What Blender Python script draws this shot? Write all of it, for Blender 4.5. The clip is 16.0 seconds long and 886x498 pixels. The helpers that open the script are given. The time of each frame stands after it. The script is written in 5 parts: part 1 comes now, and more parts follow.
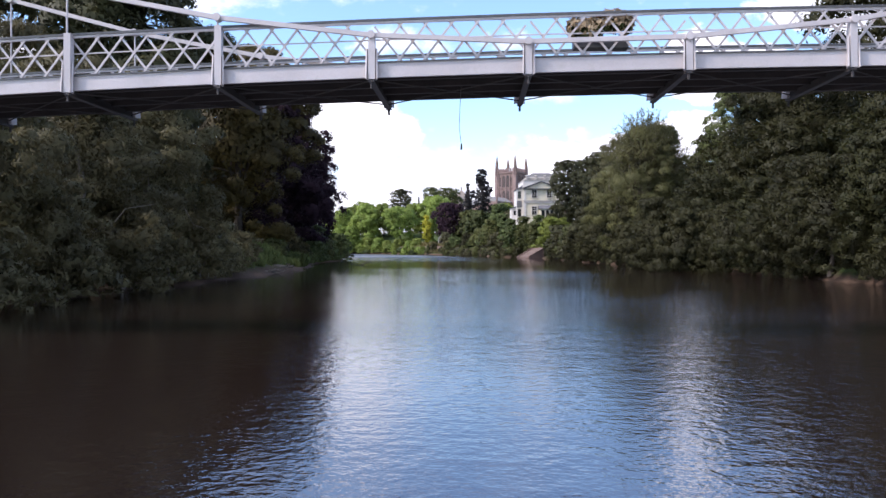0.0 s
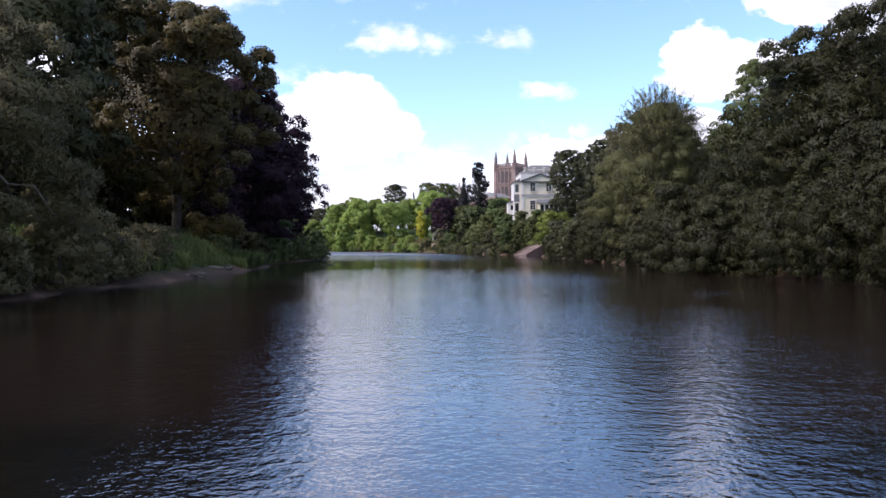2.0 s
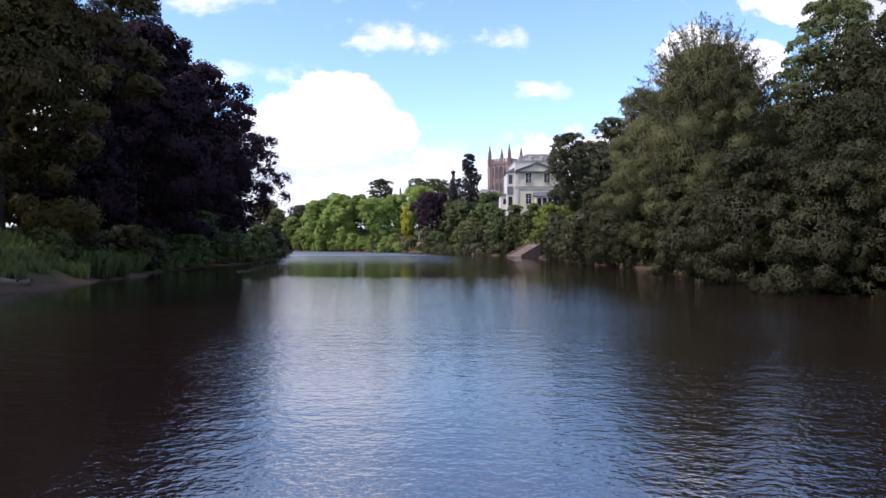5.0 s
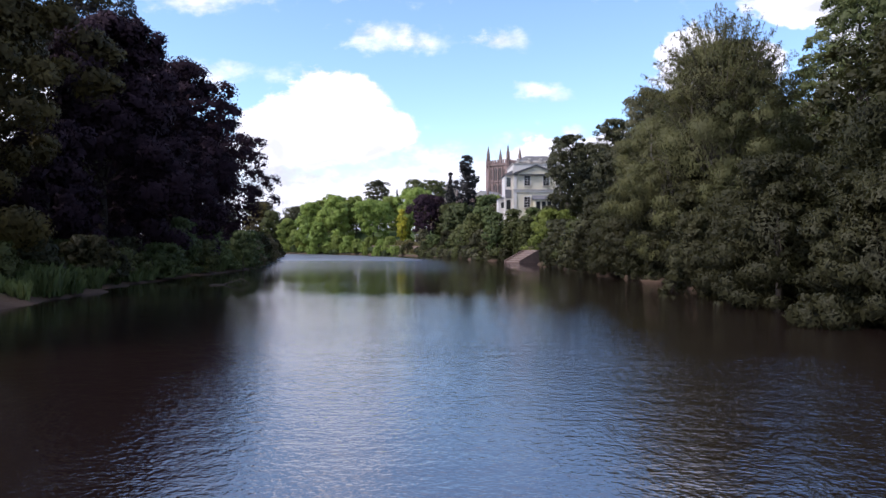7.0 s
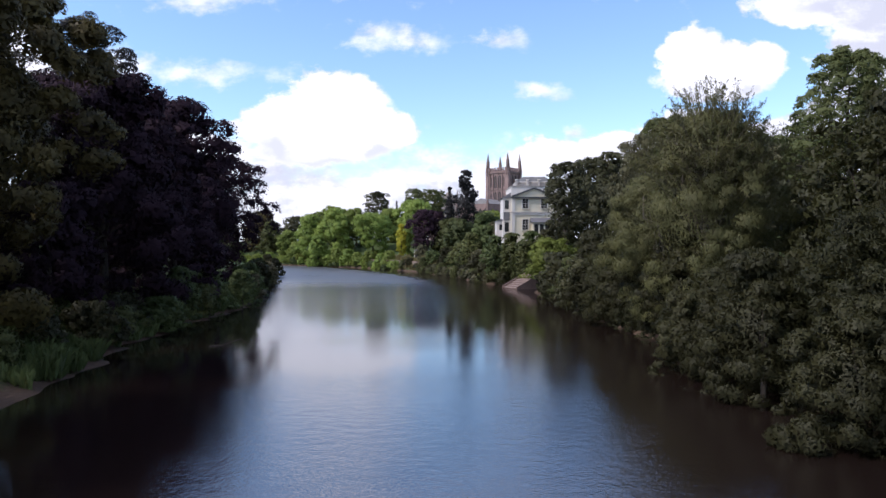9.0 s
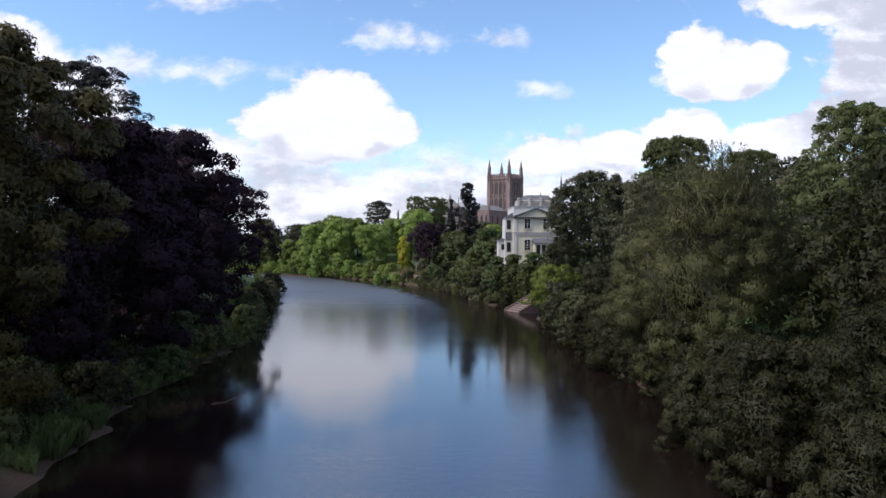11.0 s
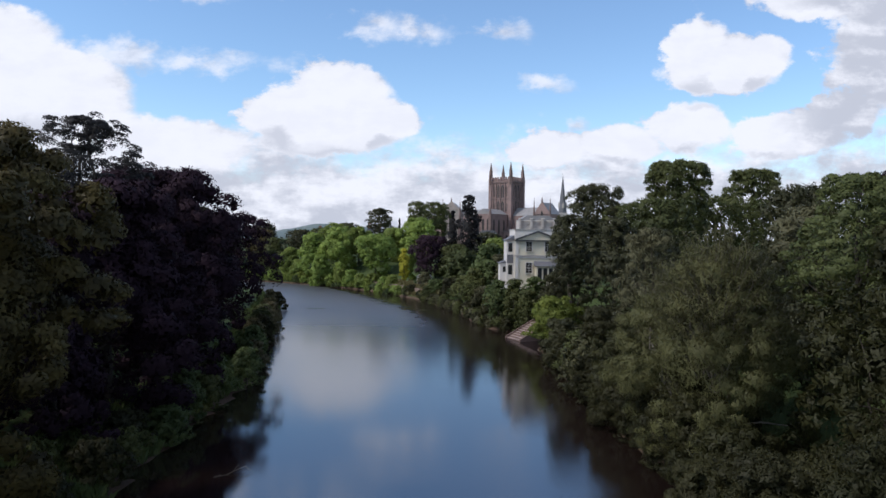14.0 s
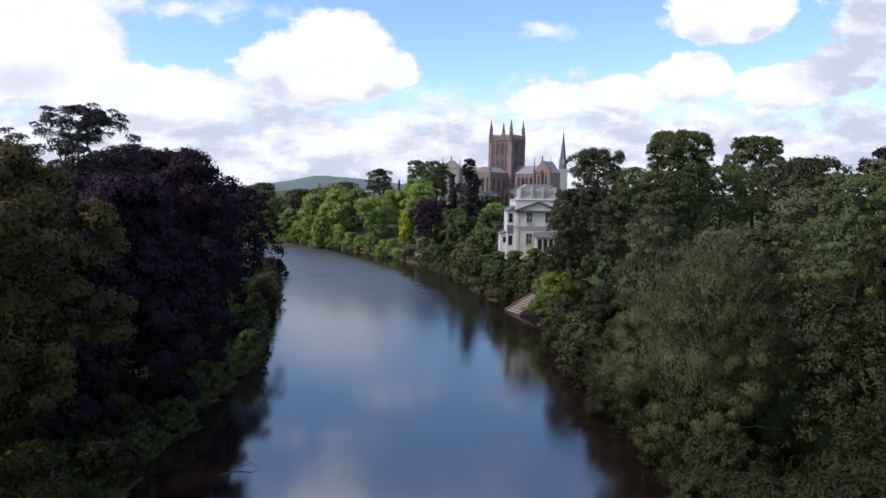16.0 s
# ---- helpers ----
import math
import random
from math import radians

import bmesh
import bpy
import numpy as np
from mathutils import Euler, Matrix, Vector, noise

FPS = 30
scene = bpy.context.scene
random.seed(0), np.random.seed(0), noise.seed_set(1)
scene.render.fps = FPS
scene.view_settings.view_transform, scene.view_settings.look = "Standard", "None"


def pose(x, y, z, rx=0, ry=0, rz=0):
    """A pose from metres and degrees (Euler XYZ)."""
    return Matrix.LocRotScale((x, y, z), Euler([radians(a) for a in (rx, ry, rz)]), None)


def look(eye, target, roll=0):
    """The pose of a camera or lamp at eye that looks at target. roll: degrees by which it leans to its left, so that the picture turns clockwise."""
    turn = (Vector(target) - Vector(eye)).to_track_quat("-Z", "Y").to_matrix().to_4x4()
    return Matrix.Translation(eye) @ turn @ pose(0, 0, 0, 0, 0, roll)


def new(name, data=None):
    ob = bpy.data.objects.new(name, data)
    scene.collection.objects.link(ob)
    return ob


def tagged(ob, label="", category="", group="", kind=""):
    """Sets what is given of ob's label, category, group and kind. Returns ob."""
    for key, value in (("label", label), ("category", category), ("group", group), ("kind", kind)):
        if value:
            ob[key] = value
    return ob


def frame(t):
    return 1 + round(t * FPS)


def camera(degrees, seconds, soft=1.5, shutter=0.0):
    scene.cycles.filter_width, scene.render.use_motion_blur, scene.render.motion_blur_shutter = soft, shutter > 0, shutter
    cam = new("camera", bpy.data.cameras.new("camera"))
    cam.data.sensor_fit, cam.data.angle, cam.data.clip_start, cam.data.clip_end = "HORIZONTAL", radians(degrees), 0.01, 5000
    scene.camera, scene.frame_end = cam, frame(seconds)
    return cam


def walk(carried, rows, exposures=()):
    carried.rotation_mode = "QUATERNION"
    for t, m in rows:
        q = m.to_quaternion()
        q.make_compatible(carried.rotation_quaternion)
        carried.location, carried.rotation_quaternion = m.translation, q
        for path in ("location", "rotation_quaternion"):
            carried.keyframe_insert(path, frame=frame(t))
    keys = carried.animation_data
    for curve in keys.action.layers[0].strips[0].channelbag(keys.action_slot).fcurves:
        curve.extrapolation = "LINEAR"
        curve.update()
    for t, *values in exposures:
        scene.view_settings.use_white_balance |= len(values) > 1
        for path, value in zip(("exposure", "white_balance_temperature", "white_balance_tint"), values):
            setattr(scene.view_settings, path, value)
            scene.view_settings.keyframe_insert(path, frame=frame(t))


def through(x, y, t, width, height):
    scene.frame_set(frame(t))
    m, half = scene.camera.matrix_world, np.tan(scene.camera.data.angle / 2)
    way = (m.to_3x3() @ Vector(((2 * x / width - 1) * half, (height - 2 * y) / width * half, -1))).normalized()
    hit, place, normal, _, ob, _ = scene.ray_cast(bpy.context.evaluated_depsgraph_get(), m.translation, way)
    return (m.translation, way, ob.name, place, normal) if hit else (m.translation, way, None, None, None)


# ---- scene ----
cam = camera(65.1, 16.0)
METRES, EYE, TILT, LEAN, TURN = 60.0, 2.1, 0.0, 0.0, 0.0
ROWS = [
    (0.0, 0.0, 0.0, 0.0, 0.0, 0.0, -0.0),
    (0.5, 0.012, 0.0488, 0.0004, 0.05, 0.0, 0.03),
    (1.0, 0.0216, 0.0996, 0.0005, 0.07, -0.07, 0.04),
    (1.5, 0.029, 0.15, 0.0004, 0.06, -0.13, 0.08),
    (2.0, 0.0378, 0.2066, -0.0002, 0.09, -0.21, 0.11),
    (2.5, 0.0457, 0.2651, -0.0002, 0.07, -0.31, 0.18),
    (3.0, 0.055, 0.3269, -0.0009, 0.03, -0.29, 0.15),
    (3.5, 0.0639, 0.3943, -0.0, -0.06, -0.28, 0.14),
    (4.0, 0.071, 0.4573, 0.0012, -0.14, -0.27, 0.12),
    (6.5, 0.0928, 0.6435, -0.0023, -0.41, -0.27, -0.02),
    (7.0, 0.0934, 0.6421, 0.0143, -0.38, -0.22, -0.1),
    (7.5, 0.0951, 0.6383, 0.0343, -0.36, -0.2, -0.14),
    (8.0, 0.0981, 0.6336, 0.0539, -0.34, -0.22, -0.15),
    (8.5, 0.0998, 0.6295, 0.0736, -0.34, -0.24, -0.11),
    (9.0, 0.0999, 0.6286, 0.0934, -0.34, -0.24, -0.11),
    (11.5, 0.0948, 0.632, 0.1866, -0.26, -0.37, -0.35),
    (12.0, 0.0943, 0.6323, 0.2046, -0.25, -0.39, -0.41),
    (12.5, 0.0933, 0.6322, 0.2221, -0.24, -0.42, -0.45),
    (13.0, 0.0928, 0.6322, 0.2392, -0.24, -0.43, -0.51),
    (13.5, 0.093, 0.6329, 0.2563, -0.21, -0.46, -0.55),
    (13.8, 0.0931, 0.6330, 0.2661, -0.2, -0.47, -0.57),
    (13.9, 0.0932, 0.6331, 0.2694, -0.19, -0.52, -0.58),
    (14.0, 0.0932, 0.6332, 0.2726, -0.19, -0.94, -0.58),
    (14.1, 0.0929, 0.6332, 0.2759, -0.2, -2.16, -0.59),
    (14.2, 0.0927, 0.6332, 0.2793, -0.21, -3.28, -0.6),
    (14.3, 0.0924, 0.6333, 0.2826, -0.22, -4.11, -0.61),
    (14.4, 0.0921, 0.6333, 0.2860, -0.23, -4.6, -0.62),
    (14.5, 0.0919, 0.6333, 0.2893, -0.24, -4.85, -0.62),
    (15.0, 0.0907, 0.6335, 0.3061, -0.25, -4.9, -0.65),
    (15.5, 0.0894, 0.6341, 0.3225, -0.25, -4.92, -0.67),
    (16.0, 0.0888, 0.6345, 0.3391, -0.25, -4.93, -0.72),
]
walk(cam, [(t, pose(0, 0, EYE, TILT, LEAN, TURN) @ pose(METRES * x, METRES * y, METRES * z, 90 + pitch, roll, yaw)) for t, x, y, z, yaw, pitch, roll in ROWS],
     exposures=[(0.0, 1.10, 6150, 20), (1.5, 0.98, 6080, 22), (3.5, 0.87, 6030, 22), (8.0, 0.71, 6030, 21), (12.0, 0.31, 6080, 15), (13.9, 0.22, 6080, 14), (14.6, 0.35, 6050, 16), (16.0, 0.40, 6020, 17)])

# ---- sky and sun ----
SUN_ELEVATION, SUN_AZIMUTH = 46.0, -110.0      # degrees; azimuth from straight ahead (+y), minus to the left
world = bpy.data.worlds.new("sky")
scene.world = world
world.use_nodes = True
wt = world.node_tree
wt.nodes.clear()


def wmath(op, a, b=None, c=None, clamp=False):
    n = wt.nodes.new("ShaderNodeMath")
    n.operation = op
    n.use_clamp = clamp
    for i, v in enumerate((a, b, c)):
        if v is None:
            continue
        if isinstance(v, (int, float)):
            n.inputs[i].default_value = v
        else:
            wt.links.new(v, n.inputs[i])
    return n.outputs[0]


def wramp(v, lo, hi):
    n = wt.nodes.new("ShaderNodeMapRange")
    n.interpolation_type = "SMOOTHSTEP"
    n.inputs["From Min"].default_value, n.inputs["From Max"].default_value = lo, hi
    wt.links.new(v, n.inputs["Value"])
    return n.outputs["Result"]


def wnoise(vec, scale, detail, rough=0.55):
    n = wt.nodes.new("ShaderNodeTexNoise")
    n.inputs["Scale"].default_value, n.inputs["Detail"].default_value, n.inputs["Roughness"].default_value = scale, detail, rough
    wt.links.new(vec, n.inputs["Vector"])
    return n.outputs["Fac"]


coords = wt.nodes.new("ShaderNodeTexCoord")
split = wt.nodes.new("ShaderNodeSeparateXYZ")
wt.links.new(coords.outputs["Generated"], split.inputs[0])
dx, dy, dz = split.outputs
ahead = wmath("MAXIMUM", dy, 0.05)
su, sv = wmath("DIVIDE", dx, ahead), wmath("DIVIDE", dz, ahead)      # the sky ahead as a flat sheet
flat = wt.nodes.new("ShaderNodeCombineXYZ")
wt.links.new(su, flat.inputs[0])
wt.links.new(wmath("MULTIPLY", sv, 1.5), flat.inputs[1])
sway = wt.nodes.new("ShaderNodeTexNoise")
sway.inputs["Scale"].default_value, sway.inputs["Detail"].default_value, sway.inputs["Roughness"].default_value = 13.0, 7.0, 0.64
wt.links.new(flat.outputs[0], sway.inputs["Vector"])
sway_split = wt.nodes.new("ShaderNodeSeparateColor")
wt.links.new(sway.outputs["Color"], sway_split.inputs[0])
bu = wmath("MULTIPLY_ADD", wmath("SUBTRACT", sway_split.outputs[0], 0.5), 0.085, su)      # ragged outlines
bv = wmath("MULTIPLY_ADD", wmath("SUBTRACT", sway_split.outputs[1], 0.5), 0.050, sv)
puff = wnoise(flat.outputs[0], 9.0, 8.0, 0.6)
wisp = wnoise(flat.outputs[0], 26.0, 5.0, 0.6)
# each cumulus: centre and half sizes on that sheet
CUMULUS = [
    (-0.168, 0.180, 0.115, 0.064), (-0.150, 0.212, 0.076, 0.046), (-0.232, 0.174, 0.068, 0.038), (-0.082, 0.170, 0.055, 0.034), (-0.162, 0.148, 0.120, 0.036),
    (0.371, 0.262, 0.062, 0.056), (0.450, 0.262, 0.056, 0.038), (0.400, 0.232, 0.085, 0.028), (0.570, 0.345, 0.130, 0.034), (0.640, 0.262, 0.100, 0.085),
    (0.151, 0.128, 0.062, 0.030), (0.253, 0.136, 0.068, 0.036), (0.351, 0.160, 0.062, 0.040), (0.490, 0.152, 0.100, 0.036), (0.580, 0.185, 0.060, 0.036),
    (-0.60, 0.20, 0.17, 0.085), (-0.42, 0.125, 0.16, 0.055), (-0.70, 0.29, 0.16, 0.05), (-0.165, 0.53, 0.085, 0.12), (0.37, 0.52, 0.06, 0.10),
]
WISPS = [
    (-0.095, 0.305, 0.055, 0.030), (-0.035, 0.300, 0.062, 0.024), (0.092, 0.292, 0.046, 0.022), (0.145, 0.223, 0.052, 0.013),
    (-0.34, 0.357, 0.13, 0.034), (-0.16, 0.370, 0.11, 0.024), (-0.47, 0.255, 0.16, 0.028), (-0.34, 0.245, 0.13, 0.020), (0.19, 0.165, 0.03, 0.018), (0.32, 0.24, 0.03, 0.012),
    (-0.62, 0.62, 0.2, 0.12), (-0.05, 0.60, 0.75, 0.20),
]


def gathered(clouds, lift=0.0):
    total = None
    for cu, cv, hu, hv in clouds:
        cv -= lift
        a = wmath("MULTIPLY", wmath("SUBTRACT", bu, cu), 1 / hu)
        b = wmath("MULTIPLY", wmath("SUBTRACT", bv, cv), 1 / hv)
        d = wmath("SUBTRACT", 1.0, wmath("SQRT", wmath("MULTIPLY_ADD", a, a, wmath("MULTIPLY", b, b))))
        total = d if total is None else wmath("SMOOTH_MAX", total, d, 0.25)
    return total


field, thin = gathered(CUMULUS), gathered(WISPS)
billow = wmath("MULTIPLY_ADD", wmath("SUBTRACT", puff, 0.5), 1.5, wmath("MULTIPLY", wmath("SUBTRACT", wisp, 0.5), 1.0))
cumulus = wmath("MAXIMUM", wramp(wmath("MULTIPLY_ADD", field, 2.5, billow), 0.0, 0.5), wmath("MULTIPLY", wramp(wmath("MULTIPLY_ADD", billow, 1.7, thin), 0.0, 1.1), 0.8))
low = wmath("ADD", wmath("MULTIPLY", wmath("SUBTRACT", 0.146, sv), 9.0), billow)      # the bank of cloud towards the horizon
low_bank = wramp(low, -0.15, 0.55)
around = wnoise(coords.outputs["Generated"], 2.6, 7.0, 0.6)
behind = wmath("MULTIPLY", wramp(around, 0.44, 0.62), wramp(wmath("MULTIPLY_ADD", dy, -1.0, wmath("MULTIPLY", dz, 0.9)), 0.0, 0.35))
cover = wmath("MAXIMUM", wmath("MAXIMUM", cumulus, low_bank), behind)
# grey undersides
bands = wt.nodes.new("ShaderNodeCombineXYZ")
wt.links.new(su, bands.inputs[0])
wt.links.new(wmath("MULTIPLY", sv, 3.6), bands.inputs[1])
below = wnoise(bands.outputs[0], 6.0, 7.0, 0.58)
lifted = wt.nodes.new("ShaderNodeVectorMath")
lifted.operation = "ADD"
lifted.inputs[1].default_value = (-0.012, 0.030, 0)
wt.links.new(flat.outputs[0], lifted.inputs[0])
above = wnoise(lifted.outputs[0], 9.0, 8.0, 0.6)      # more cloud above a place: it lies on the shaded underside
darker = wmath("MULTIPLY", wmath("MAXIMUM", wmath("SUBTRACT", su, 0.46), 0.0), 1.0)
over = gathered(CUMULUS, 0.035)      # more cloud overhead: a shaded base
base = wmath("MULTIPLY", wramp(wmath("MULTIPLY_ADD", wmath("SUBTRACT", below, 0.5), 0.45, wmath("SUBTRACT", over, field)), 0.05, 0.55), 0.8)
mottled = wramp(wmath("MULTIPLY_ADD", wmath("SUBTRACT", above, puff), 1.3, wmath("MULTIPLY_ADD", wmath("SUBTRACT", sv, 0.2), -0.35, wmath("ADD", below, darker))), 0.34, 0.74)
tone = wt.nodes.new("ShaderNodeMix")
tone.data_type = "RGBA"
tone.inputs["A"].default_value, tone.inputs["B"].default_value = (1.02, 1.035, 1.06, 1), (0.64, 0.67, 0.73, 1)
heap = wmath("MULTIPLY", wramp(field, 0.0, 0.3), wramp(wmath("SUBTRACT", 0.56, su), 0.0, 0.1))
thick = wmath("MAXIMUM", wmath("MULTIPLY", mottled, wmath("MULTIPLY_ADD", heap, -0.85, 1.0)), wmath("MULTIPLY", base, heap))
wt.links.new(thick, tone.inputs["Factor"])
sky = wt.nodes.new("ShaderNodeTexSky")
sky.sky_type, sky.sun_disc = "NISHITA", False
sky.sun_elevation, sky.sun_rotation = radians(SUN_ELEVATION), radians(SUN_AZIMUTH)
sky.air_density, sky.dust_density, sky.ozone_density = 1.05, 0.1, 2.0
blue, cloud_light, blend, out = (wt.nodes.new(k) for k in ("ShaderNodeBackground", "ShaderNodeBackground", "ShaderNodeMixShader", "ShaderNodeOutputWorld"))
blue.inputs["Strength"].default_value = 0.137
cloud_light.inputs["Strength"].default_value = 0.77
clear = wt.nodes.new("ShaderNodeVectorMath")      # a slightly clearer blue, as after rain
clear.operation = "MULTIPLY"
clear.inputs[1].default_value = (0.96, 1.035, 1.045)
wt.links.new(sky.outputs[0], clear.inputs[0])
wt.links.new(clear.outputs[0], blue.inputs["Color"])
wt.links.new(tone.outputs["Result"], cloud_light.inputs["Color"])
wt.links.new(cover, blend.inputs[0])
wt.links.new(blue.outputs[0], blend.inputs[1])
wt.links.new(cloud_light.outputs[0], blend.inputs[2])
wt.links.new(blend.outputs[0], out.inputs["Surface"])

sun = new("sun", bpy.data.lights.new("sun", "SUN"))
sun.data.energy, sun.data.angle, sun.data.color = 2.5, radians(10.0), (1.0, 0.95, 0.86)
az, el = radians(SUN_AZIMUTH), radians(SUN_ELEVATION)
sun.matrix_world = look((0, 0, 80), Vector((0, 0, 80)) - Vector((math.sin(az) * math.cos(el), math.cos(az) * math.cos(el), math.sin(el))))

# ---- materials ----


def material(name, colour, second=None, scale=1.0, rough=0.8, bump=0.0, fine=12.0, metal=0.0, stain=None, specular=0.5):
    """A surface of two tones at a large scale, with grain and relief at a fine one, and stains if asked for."""
    m = bpy.data.materials.new(name)
    m.use_nodes = True
    t = m.node_tree
    b = t.nodes["Principled BSDF"]
    b.inputs["Roughness"].default_value, b.inputs["Metallic"].default_value = rough, metal
    b.inputs["Specular IOR Level"].default_value = specular
    c = t.nodes.new("ShaderNodeTexCoord")
    second = second or tuple(v * 0.7 for v in colour)
    big, small = t.nodes.new("ShaderNodeTexNoise"), t.nodes.new("ShaderNodeTexNoise")
    big.inputs["Scale"].default_value, big.inputs["Detail"].default_value = scale, 5.0
    small.inputs["Scale"].default_value, small.inputs["Detail"].default_value = fine, 4.0
    for n in (big, small):
        t.links.new(c.outputs["Object"], n.inputs["Vector"])
    add = t.nodes.new("ShaderNodeMath")
    add.operation = "MULTIPLY_ADD"
    add.inputs[1].default_value = 0.45
    t.links.new(small.outputs["Fac"], add.inputs[0])
    t.links.new(big.outputs["Fac"], add.inputs[2])
    r = t.nodes.new("ShaderNodeMapRange")
    r.inputs["From Min"].default_value, r.inputs["From Max"].default_value = 0.5, 0.95
    t.links.new(add.outputs[0], r.inputs["Value"])
    mix = t.nodes.new("ShaderNodeMix")
    mix.data_type = "RGBA"
    mix.inputs["A"].default_value, mix.inputs["B"].default_value = (*colour, 1), (*second, 1)
    t.links.new(r.outputs[0], mix.inputs["Factor"])
    final = mix.outputs["Result"]
    if stain:
        s = t.nodes.new("ShaderNodeTexNoise")
        s.inputs["Scale"].default_value, s.inputs["Detail"].default_value, s.inputs["Roughness"].default_value = scale * 2.3, 8.0, 0.7
        t.links.new(c.outputs["Object"], s.inputs["Vector"])
        sr = t.nodes.new("ShaderNodeMapRange")
        sr.inputs["From Min"].default_value, sr.inputs["From Max"].default_value = 0.56, 0.72
        t.links.new(s.outputs["Fac"], sr.inputs["Value"])
        m2 = t.nodes.new("ShaderNodeMix")
        m2.data_type = "RGBA"
        m2.inputs["B"].default_value = (*stain, 1)
        t.links.new(sr.outputs[0], m2.inputs["Factor"])
        t.links.new(final, m2.inputs["A"])
        final = m2.outputs["Result"]
    t.links.new(final, b.inputs["Base Color"])
    if bump:
        bn = t.nodes.new("ShaderNodeBump")
        bn.inputs["Strength"].default_value, bn.inputs["Distance"].default_value = 0.6, bump
        t.links.new(small.outputs["Fac"], bn.inputs["Height"])
        t.links.new(bn.outputs[0], b.inputs["Normal"])
    return m


def leaf_material(name, dark, light, through=0.25, rough=0.6, shine=0.25):
    """Leaves: each its own tone between two greens, clumps of tone over the crown, a little light through the blade."""
    m = bpy.data.materials.new(name)
    m.use_nodes = True
    t = m.node_tree
    b, o = t.nodes["Principled BSDF"], t.nodes["Material Output"]
    b.inputs["Roughness"].default_value = rough
    b.inputs["Specular IOR Level"].default_value = shine
    g, info, c = t.nodes.new("ShaderNodeNewGeometry"), t.nodes.new("ShaderNodeObjectInfo"), t.nodes.new("ShaderNodeTexCoord")
    n = t.nodes.new("ShaderNodeTexNoise")
    n.inputs["Scale"].default_value, n.inputs["Detail"].default_value = 0.35, 3.0
    t.links.new(c.outputs["Object"], n.inputs["Vector"])
    s = t.nodes.new("ShaderNodeMath")
    s.operation = "MULTIPLY_ADD"
    s.inputs[1].default_value = 0.16
    t.links.new(g.outputs["Random Per Island"], s.inputs[0])
    s2 = t.nodes.new("ShaderNodeMath")
    s2.operation = "MULTIPLY_ADD"
    s2.inputs[1].default_value, s2.inputs[2].default_value = 1.4, -0.62
    t.links.new(n.outputs["Fac"], s2.inputs[0])
    t.links.new(s2.outputs[0], s.inputs[2])
    s3 = t.nodes.new("ShaderNodeMath")
    s3.operation, s3.use_clamp = "MULTIPLY_ADD", True
    s3.inputs[1].default_value = 0.45
    t.links.new(info.outputs["Random"], s3.inputs[0])
    t.links.new(s.outputs[0], s3.inputs[2])
    mix = t.nodes.new("ShaderNodeMix")
    mix.data_type = "RGBA"
    mix.inputs["A"].default_value, mix.inputs["B"].default_value = (*dark, 1), (*light, 1)
    t.links.new(s3.outputs[0], mix.inputs["Factor"])
    t.links.new(mix.outputs["Result"], b.inputs["Base Color"])
    if through:
        tr, ms = t.nodes.new("ShaderNodeBsdfTranslucent"), t.nodes.new("ShaderNodeMixShader")
        ms.inputs[0].default_value = through
        t.links.new(mix.outputs["Result"], tr.inputs["Color"])
        t.links.new(b.outputs[0], ms.inputs[1])
        t.links.new(tr.outputs[0], ms.inputs[2])
        t.links.new(ms.outputs[0], o.inputs["Surface"])
    return m


WHITE_PAINT = material("white_paint_on_iron", (0.54, 0.485, 0.48), (0.44, 0.395, 0.39), 1.2, 0.45, 0.001, 30, stain=(0.42, 0.38, 0.36))
RAIL_DARK = material("dark_handrail", (0.05, 0.05, 0.055), (0.09, 0.085, 0.08), 3, 0.4)
IRON = material("dark_ironwork", (0.028, 0.024, 0.025), (0.05, 0.041, 0.038), 2.5, 0.7, 0.002, 40, stain=(0.10, 0.055, 0.035))
TIMBER = material("deck_timber", (0.040, 0.029, 0.026), (0.020, 0.016, 0.014), 2, 0.85, 0.004, 18)
BARK = material("bark", (0.07, 0.055, 0.042), (0.035, 0.028, 0.022), 3, 0.95, 0.02, 14)
PALE_BARK = material("pale_bark", (0.22, 0.19, 0.15), (0.10, 0.085, 0.07), 3, 0.9, 0.01, 14)
STUCCO = material("cream_stucco", (0.607, 0.531, 0.382), (0.58, 0.54, 0.43), 0.5, 0.8, 0.002, 8, stain=(0.56, 0.52, 0.42))
STUCCO_WHITE = material("white_stucco", (0.607, 0.548, 0.476), (0.58, 0.55, 0.53), 0.5, 0.8, 0.002, 8, stain=(0.55, 0.53, 0.5))
CHAPEL_STONE = material("grey_sandstone", (0.40, 0.33, 0.29), (0.30, 0.25, 0.22), 0.25, 0.9, 0.02, 3, stain=(0.2, 0.165, 0.15))
STONE_PALE = material("pale_stone", (0.46, 0.42, 0.38), (0.36, 0.32, 0.29), 0.7, 0.9, 0.01, 6, stain=(0.24, 0.22, 0.2))
SANDSTONE = material("pink_sandstone", (0.285, 0.195, 0.175), (0.20, 0.138, 0.126), 0.25, 0.9, 0.02, 3, stain=(0.16, 0.115, 0.105))
SANDSTONE_DARK = material("weathered_sandstone", (0.20, 0.135, 0.12), (0.14, 0.10, 0.09), 0.4, 0.9, 0.02, 3)
WALL_STONE = material("river_wall_stone", (0.24, 0.17, 0.125), (0.13, 0.10, 0.075), 0.8, 0.9, 0.05, 4, stain=(0.06, 0.07, 0.03))
LEAD = material("lead_roof", (0.27, 0.255, 0.25), (0.20, 0.19, 0.188), 0.4, 0.6, 0.0, 4)
